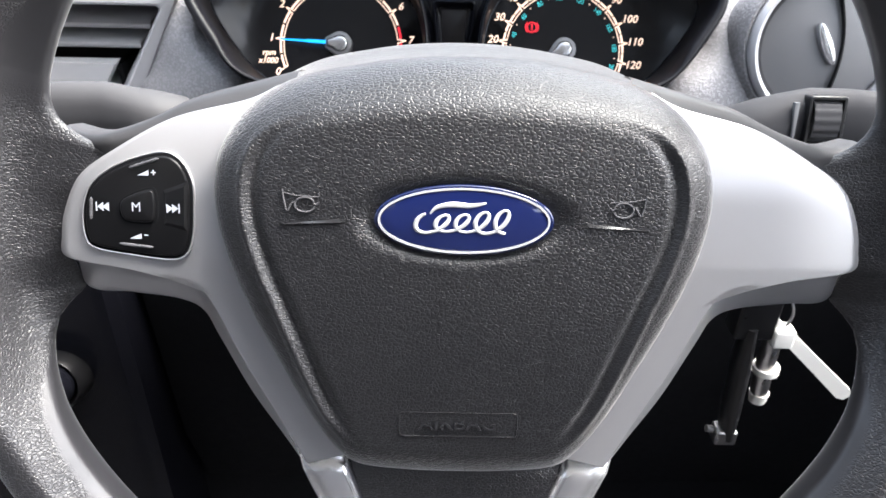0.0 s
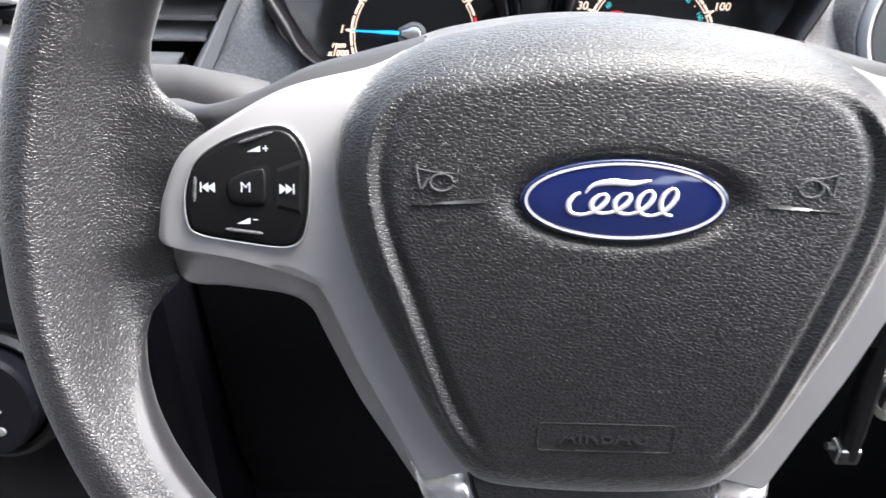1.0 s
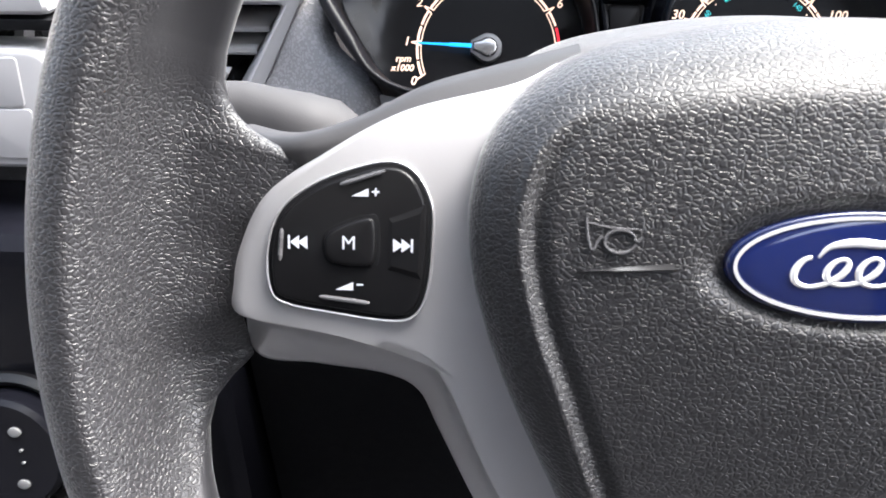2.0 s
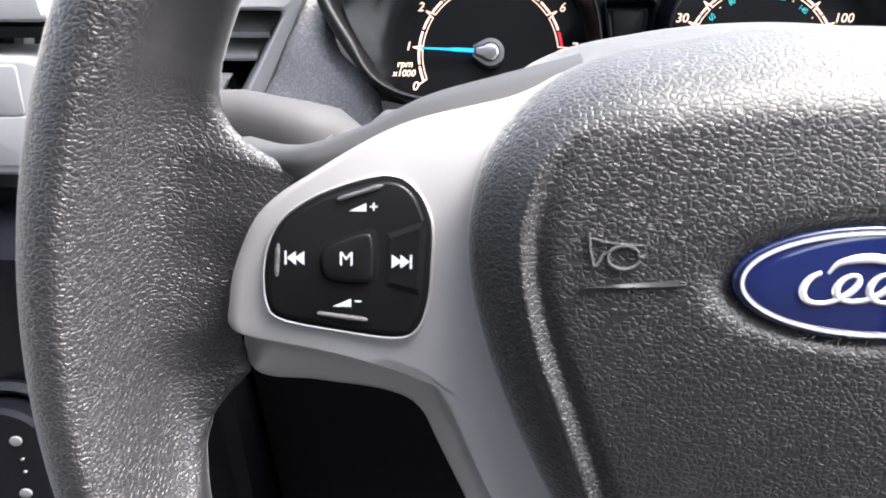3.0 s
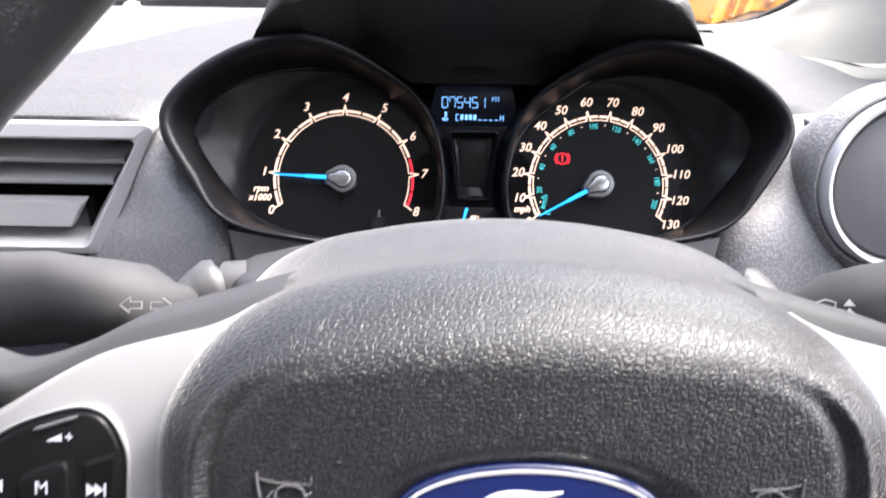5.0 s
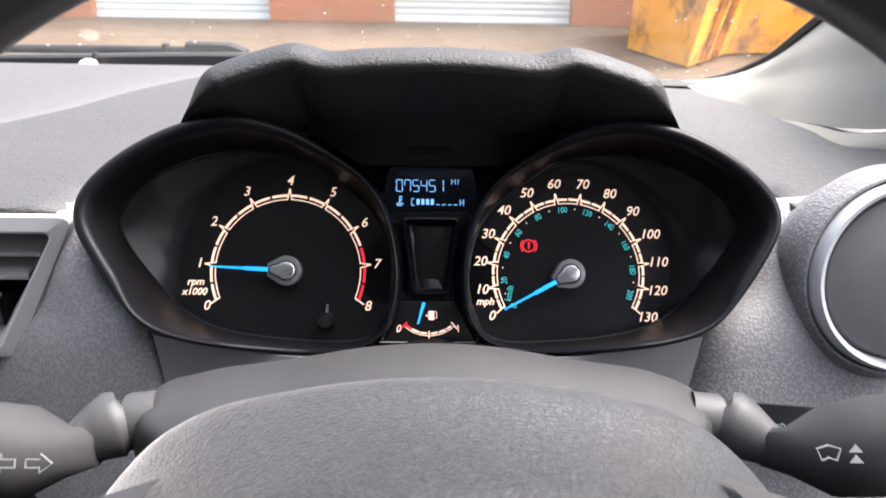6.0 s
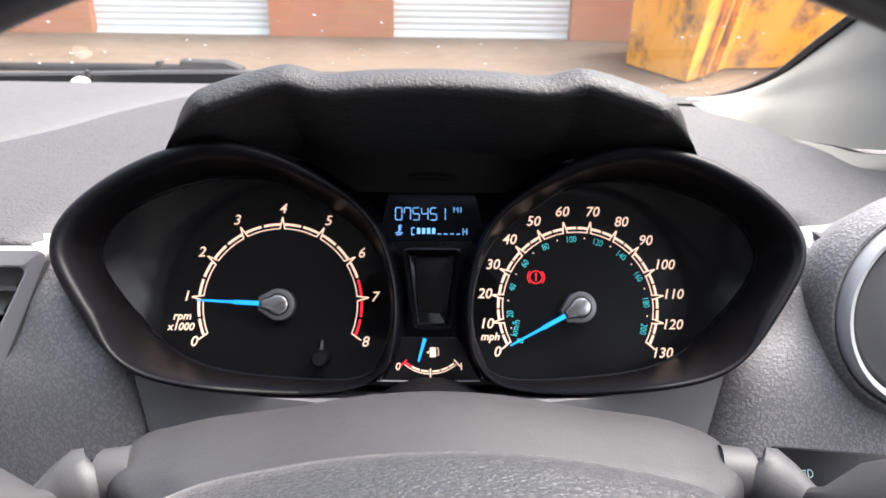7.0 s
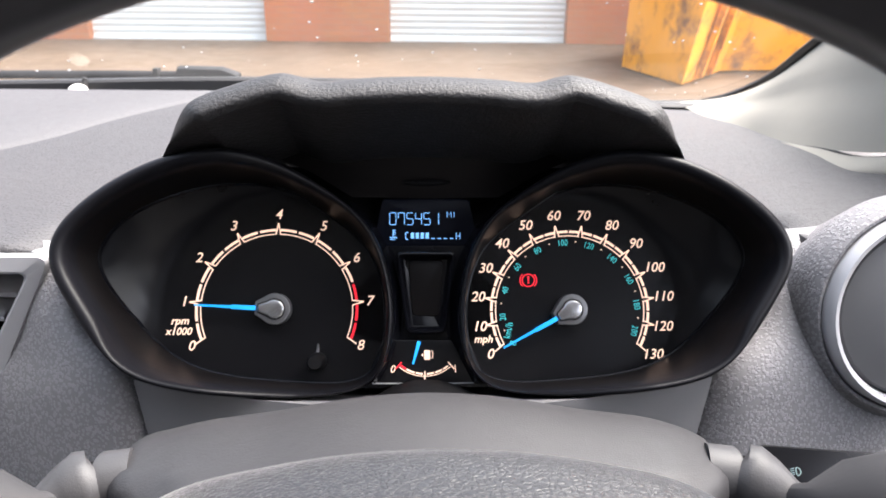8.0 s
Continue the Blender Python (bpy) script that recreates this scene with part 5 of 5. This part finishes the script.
for s in levels:
    row = []
    for p in ring:
        q = cen + (p - cen) * s
        d = np.sqrt(((dens - q) ** 2).sum(axis=1).min())
        row.append((q[0] * 0.001, q[1] * 0.001, pad_w(q[0], q[1], d if s < 1 else 0) * 0.001))
    rows.append(row)
# behind its edge the cover runs back and, at the top, rises to a broad ridge
flare = [7.4 * smooth(23, 44, p[1]) for p in ring]
for rise, depth in ((0.03, 0.005), (0.10, 0.012), (0.22, 0.020), (0.40, 0.029), (0.62, 0.037), (0.82, 0.043), (0.95, 0.048), (1.0, 0.052), (0.95, 0.056), (0.75, 0.060), (0.35, 0.064), (-0.4, 0.067)):
    rows.append([((p[0] + n[0] * (g * rise - 12 * depth)) * 0.001, (p[1] + n[1] * (g * rise - 12 * depth)) * 0.001, base_p[2] - depth * (0.35 + 0.65 * smooth(20, 45, p[1]))) for p, n, g, base_p in zip(ring, edge_n, flare, rows[len(levels) - 1])])
part("airbag_cover", loft(rows, True, cap_first=True), LEATHER, wheel, "black leather-grained airbag cover", sharp=75)

# horn signs and airbag lettering, moulded in
def pad_at(u, v):
    d = np.sqrt(((dens - np.array((u, v))) ** 2).sum(axis=1).min())
    return (u * 0.001, v * 0.001, pad_w(u, v, d) * 0.001)


for s in (1, -1):
    bm = bmesh.new()
    for line in ([(-60.6, 9.8), (-60.3, 6.5), (-59.4, 2.8), (-58.9, 2.6), (-57.6, 5.0), (-56.9, 5.6)], [(-60.5, 8.6), (-56, 7.6), (-51, 7.3), (-48.6, 7.2), (-48.5, 8.8)],
                 [(-53.2 + 3.4 * math.cos(a), 4.6 + 2.5 * math.sin(a)) for a in np.linspace(0.4, 6.1, 20)], [(-50.4, 5.2), (-49.4, 4.6), (-48.6, 5.4)]):
        tube([Vector(pad_at(s * u, v)) + Vector((0, 0, 0.0003)) for u, v in line], 0.0002 if len(line) == 5 else 0.00034, 6, bm)
    part("horn_sign", bm, LIT_EDGE, wheel, "moulded horn outline")
    edge_lo = [pad_at(s * u, -2.4 + 0.9 * (u + 62) / 20.6) for u in np.linspace(-62, -41.4, 12)]
    edge_hi = [pad_at(s * u, -2.2 + (3.6 * (u + 62) / 20.6)) for u in np.linspace(-62, -41.4, 12)]
    rise = [0.0012 * (0.15 + 0.85 * t) for t in np.linspace(0, 1, 12)]
    rows = [[(x, y - 0.0005, w - 0.0004) for x, y, w in edge_lo], [(x, y, w + 0.0005) for x, y, w in edge_lo], [(x, y + 0.0003, w + 0.0006) for x, y, w in edge_lo], [(a[0], a[1] * 0.3 + b[1] * 0.7, b[2] - r * 0.2) for a, b, r in zip(edge_lo, edge_hi, rise)], [(x, y, w - 0.0004) for x, y, w in edge_hi]]
    part("horn_bar", loft(rows), LEATHER_PLAIN, wheel, "moulded tapered bar")
bm = lettering("AIRBAG", 0.0072, 0, 0.00002, 1.15)
solid = bmesh.ops.extrude_face_region(bm, geom=bm.faces[:])
bmesh.ops.translate(bm, vec=(0, 0, 0.0005), verts=[g for g in solid["geom"] if isinstance(g, bmesh.types.BMVert)])
part("airbag_word", bm, LEATHER_PLAIN, wheel, "moulded word on the cover", m=Matrix.Translation((0, -0.0768, -0.0050)) @ Matrix.Rotation(radians(-8), 4, "X"))

frame_line = rounded([(-0.0213, -0.0818), (0.0213, -0.0818), (0.0213, -0.0722), (-0.0213, -0.0722)], 0.0014, 6)
fl = np.array([pad_at(x * 1000, y * 1000) for x, y in frame_line])
fn = normals2(fl[:, :2])
rows = [[(p[0] + n[0] * g, p[1] + n[1] * g, p[2] + h) for p, n in zip(fl, fn)] for g, h in ((0.0006, -0.0003), (0.00035, 0.00022), (-0.00005, 0.0001), (-0.0003, -0.0003))]
part("airbag_frame", loft(rows, True), LEATHER_PLAIN, wheel, "moulded frame round the word")

# oval badge: dark blue edge, chrome line, blue enamel, plain chrome flourish
badge = part("badge", slab(ring_points(0, 0, 0.0304, 0.01225, 96), -0.004, 0.0006, 0.0009), BADGE_EDGE, wheel, "blue oval enamel badge with chrome ring")
part("chrome_ring", ribbon(ring_points(0, 0, 0.0286, 0.01085, 96), 0.0007, 0.0010, 0.0006, closed=True), BADGE_SILVER, badge, "thin chrome oval ring")
part("enamel", slab(ring_points(0, 0, 0.0281, 0.01035, 96), 0.0, 0.0007, 0.0002, dome=0.0005), BADGE_BLUE, badge, "deep blue enamel field")
top_bar = spline([(-11.5, 2.2), (-9.2, 4.6), (-4, 5.6), (2, 5.3), (7.2, 6.2)], 40) * 0.001
part("flourish", tube([(x, y, 0.0010) for x, y in top_bar], [0.0003 + 0.0007 * math.sin(math.pi * t) for t in np.linspace(0, 1, 40)], 10, flat=0.7), BADGE_SILVER, badge, "plain chrome swoosh")
wave = []
for t in np.linspace(0, 1, 200):
    turn_a, tall = t * 2 * math.pi * 4.5, 0.0034 - 0.0006 * math.sin(5 * t)
    wave.append((-0.0145 + 0.0300 * t - 0.0034 * math.sin(turn_a) + 0.0016 * math.cos(turn_a), -0.0012 + 0.0012 * t + tall * math.cos(turn_a)))
part("flourish", tube([(x, y, 0.0010) for x, y in wave], [0.00048 + 0.00034 * math.sin(t * 9 * math.pi) ** 2 for t in np.linspace(0, 1, 200)], 10, flat=0.8), BADGE_SILVER, badge, "plain chrome looped line")

# audio switch pad on the spoke
SWM = Matrix.Translation((-0.1145, 0.0005, -0.0126)) @ Matrix.Rotation(radians(-2), 4, "X") @ Matrix.Rotation(radians(-2), 4, "Y")
sw_outline = spline([(-15.8, 7.0), (-8, 13.2), (2, 17.2), (10.5, 18.8), (16.0, 16.2), (19.6, 9.0), (19.8, 0), (19.0, -10), (16.5, -16.5), (11, -18.4), (-3, -17), (-15, -15.0), (-18.6, -11.6), (-19.0, -2)], 90, True) * 0.001
bm = bmesh.new()
nrm = normals2(sw_outline)
sw = part("audio_switch", loft([[(*(p + n * g), w) for p, n in zip(sw_outline, nrm)] for g, w in ((0.0007, -0.006), (0.0007, 0.0003), (0.0004, 0.0005), (0.0001, 0.0003), (0.0, -0.0012))], True), SILVER, wheel, "black audio switch pad with white icons", m=SWM)
part("switch_gap", slab(sw_outline, -0.004, 0.0005, 0.0001), DARK, sw)
plate = slab(sw_outline - nrm * 0.0009, -0.004, 0.0012, 0.0009)
part("rocker", plate, KEY_BLACK, sw, "black rocker plate")
part("side_key", loft([[(0.0098, -0.0062, 0.0012), (0.0178, -0.0085, 0.0011), (0.0186, 0.0095, 0.0011), (0.0100, 0.0060, 0.0012)], [(0.0106, -0.0052, 0.0016), (0.0170, -0.0066, 0.0019), (0.0176, 0.0074, 0.0019), (0.0108, 0.0050, 0.0016)]], True, False, True), KEY_BLACK, sw, "raised forward key", sharp=20)
m_out = spline([(-5.2, 0.3), (-3.0, 3.2), (4.6, 6.0), (6.8, 4.6), (6.8, -3.0), (5.0, -5.2), (-3.6, -4.6)], 50, True) * 0.001
part("mode_moat", slab(m_out * 1.14, 0.0, 0.00125, 0.0001), DARK, sw)
part("mode_key", slab(m_out, 0.0, 0.0024, 0.0008, dome=0.0003), KEY_BLACK, sw, "raised middle key")
write("mode_letter", "M", 0.0046, 0.0008, 0.0, 0.0028, WHITE_PRINT, sw)
for name, pts in (("ridge_bar", [(-1.5, 13.6), (9.0, 17.0)]), ("ridge_bar", [(-15.6, 3.0), (-16.2, -4.8)]), ("ridge_bar", [(-6.5, -13.2), (5.5, -14.4)])):
    p = spline([tuple(np.array(pts[0]) * (1 - t) + np.array(pts[1]) * t) for t in (0, 0.33, 0.66, 1)], 12) * 0.001
    part(name, tube([(x, y, 0.0013) for x, y in p], [0.0003] + [0.00058] * 10 + [0.0003], 8, flat=0.9), LIT_EDGE, sw)


def flat(points, name, parent, w=0.0014):
    bm = bmesh.new()
    bm.faces.new([bm.verts.new((x * 0.001, y * 0.001, w)) for x, y in points])
    return part(name, bm, WHITE_PRINT, parent)


flat([(1.2, 11.0), (5.2, 11.0), (5.2, 12.9)], "volume_up_icon", sw)
bm = ribbon([(0.0060, 0.0121), (0.0078, 0.0121)], 0.0004, 0.0014, 0.0001)
ribbon([(0.0069, 0.0112), (0.0069, 0.0130)], 0.0004, 0.0014, 0.0001, bm)
part("plus_icon", bm, WHITE_PRINT, sw)
flat([(-2.8, -11.4), (1.6, -11.4), (1.6, -9.4)], "volume_down_icon", sw)
part("minus_icon", ribbon([(0.0024, -0.0100), (0.0040, -0.0100)], 0.0004, 0.0014, 0.0001), WHITE_PRINT, sw)
for x0, d, w in ((-9.6, -1, 0.0014), (11.4, 1, 0.0022)):
    flat([(x0 + d * 2.2, -0.2), (x0 - d * 0.2, 1.4), (x0 - d * 0.2, -1.8)], "skip_icon", sw, w)
    flat([(x0 + d * 4.0, -0.2), (x0 + d * 1.8, 1.4), (x0 + d * 1.8, -1.8)], "skip_icon", sw, w)
    flat([(x0 + d * 4.0, 1.4), (x0 + d * 4.5, 1.4), (x0 + d * 4.5, -1.8), (x0 + d * 4.0, -1.8)], "skip_icon", sw, w)

# ---------------------------------------------------------------- ignition keys
keys = thing("ignition_keys", "bunch of car keys with a white cable tie", "keys", Matrix.Translation((0.165, 0.10, 0.90)))
part("lock_barrel", tube([(-0.02, 0.05, 0.02), (0.0, 0.015, 0.0)], [0.018, 0.016], 24), DARK, keys)
part("key_blade_head", box(-0.012, -0.004, -0.03, 0.010, 0.012, 0.012, 0.003), KEY_BLACK, keys)
fob = part("fob", tube([(-0.003, 0.0, -0.022), (-0.002, 0.0, -0.05), (0.001, 0.001, -0.085), (0.003, 0.001, -0.107)], [0.006, 0.0085, 0.0085, 0.007], 14, flat=0.6), KEY_BLACK, keys, "scuffed black key fob")
part("fob_edge", tube([(0.001, -0.0056, -0.048), (0.003, -0.0056, -0.088)], 0.0013, 8), STEEL, fob, "steel edge strip")
part("fob_end", box(-0.005, -0.005, -0.111, 0.008, 0.006, -0.100, 0.002), STEEL, fob, "steel end cap")
part("pin", tube([(-0.010, 0, -0.101), (-0.006, 0, -0.102)], 0.0022, 10), STEEL, fob)
part("second_key", tube([(0.0135, 0.004, -0.025), (0.0145, 0.004, -0.055), (0.0165, 0.004, -0.078)], [0.0050, 0.0054, 0.0050], 14), STEEL, keys, "grey metal second key head")
part("second_key_collar", tube([(0.0155, 0.004, -0.054), (0.0158, 0.004, -0.058)], [0.0075, 0.0075], 14), WHITE_PLASTIC, keys)
part("second_key_tip", tube([(0.0165, 0.004, -0.074), (0.0168, 0.004, -0.081)], [0.0058, 0.0048], 14), WHITE_PLASTIC, keys)
part("cable_tie", loft([[(0.001 + (0.0615) * t + nx * 0.0036 * wd, 0.0 - 0.004 * t + ny, -0.012 - 0.0575 * t + nz * 0.0036 * wd) for nx, ny, nz in ((-0.7, -0.001, -0.7), (0.7, -0.001, 0.7), (0.7, 0.001, 0.7), (-0.7, 0.001, -0.7))] for t, wd in ((0, 0.8), (0.2, 1.0), (0.6, 1.1), (0.95, 1.25), (1.0, 0.7))], True, True, True), WHITE_PLASTIC, keys, "white nylon cable tie")
part("tie_head", box(0.009, -0.006, -0.034, 0.021, 0.005, -0.022, 0.0025), WHITE_PLASTIC, keys)
part("split_ring", ribbon(ring_points(0, 0, 0.011, 0.011, 30), 0.0012, 0.0006, 0.0012, closed=True), STEEL, keys, m=Matrix.Translation((0.008, 0.002, -0.014)) @ Matrix.Rotation(radians(70), 4, "X"))

# ---------------------------------------------------------------- centre console
console = thing("centre_console", "dark centre console with pale audio keypad", "console", Matrix.Translation((-0.45, 0.26, 0.75)))
part("housing", box(-0.15, -0.040, -0.30, 0.205, 0.10, 0.120, 0.02), GLOSS, console)
part("keypad", slab([(x, z) for x, z in rounded([(-0.14, 0.148), (0.113, 0.150), (0.128, 0.222), (-0.12, 0.226)], 0.018, 8)], -0.02, 0.006, 0.004), PALE, console, "pale silver audio keypad", m=Matrix.Rotation(radians(90), 4, "X"))
for k in range(4):
    for j in range(2):
        x0 = 0.06 - k * 0.045
        part("key", slab(rounded([(x0, 0.157 + j * 0.032), (x0 + 0.0443, 0.157 + j * 0.032), (x0 + 0.0473, 0.188 + j * 0.030), (x0 + 0.003, 0.187 + j * 0.030)], 0.003), 0.0, 0.0072, 0.0006), PALE, console, m=Matrix.Rotation(radians(90), 4, "X"))
part("slot", box(-0.14, -0.004, 0.232, 0.134, 0.02, 0.238, 0.001), DARK, console)
part("upper_trim", box(-0.14, -0.006, 0.240, 0.132, 0.05, 0.262, 0.006), PALE, console)


def control_knob(x, y, z, r, marks):
    k = thing("control_knob", "round black heater knob with white marks", "knob", Matrix.Translation((x, y, z)) @ Matrix.Rotation(radians(-15), 4, "X"), "console knobs")
    part("surround", loft(turned([(r * 1.25, 0.035), (r * 1.22, 0.004), (r * 1.12, 0.0), (r * 1.02, 0.003), (r * 1.0, 0.02)], 48), True), KEY_BLACK, k, "black surround ring")
    part("grip", loft(turned([(r * 0.98, 0.02), (r * 0.95, -0.010), (r * 0.88, -0.013), (r * 0.6, -0.012), (0.001, -0.012)], 48), True, cap_last=True), GLOSS, k)
    for dx, dz in marks:
        wide = 0.0042 if abs(dz) > 0.008 else 0.0012
        part("mark", slab(ring_points(dx, dz, wide, wide * 0.8, 14), 0.0, 0.0134, 0.0003), GREY_PRINT, k, m=Matrix.Rotation(radians(90), 4, "X"))
    return k


control_knob(-0.388, 0.20, 0.722, 0.042, [(0.010, 0.018), (0.0125, 0.005), (0.0130, -0.004), (0.011, -0.020)])
control_knob(-0.302, 0.20, 0.727, 0.019, [(0.004, 0.010)])
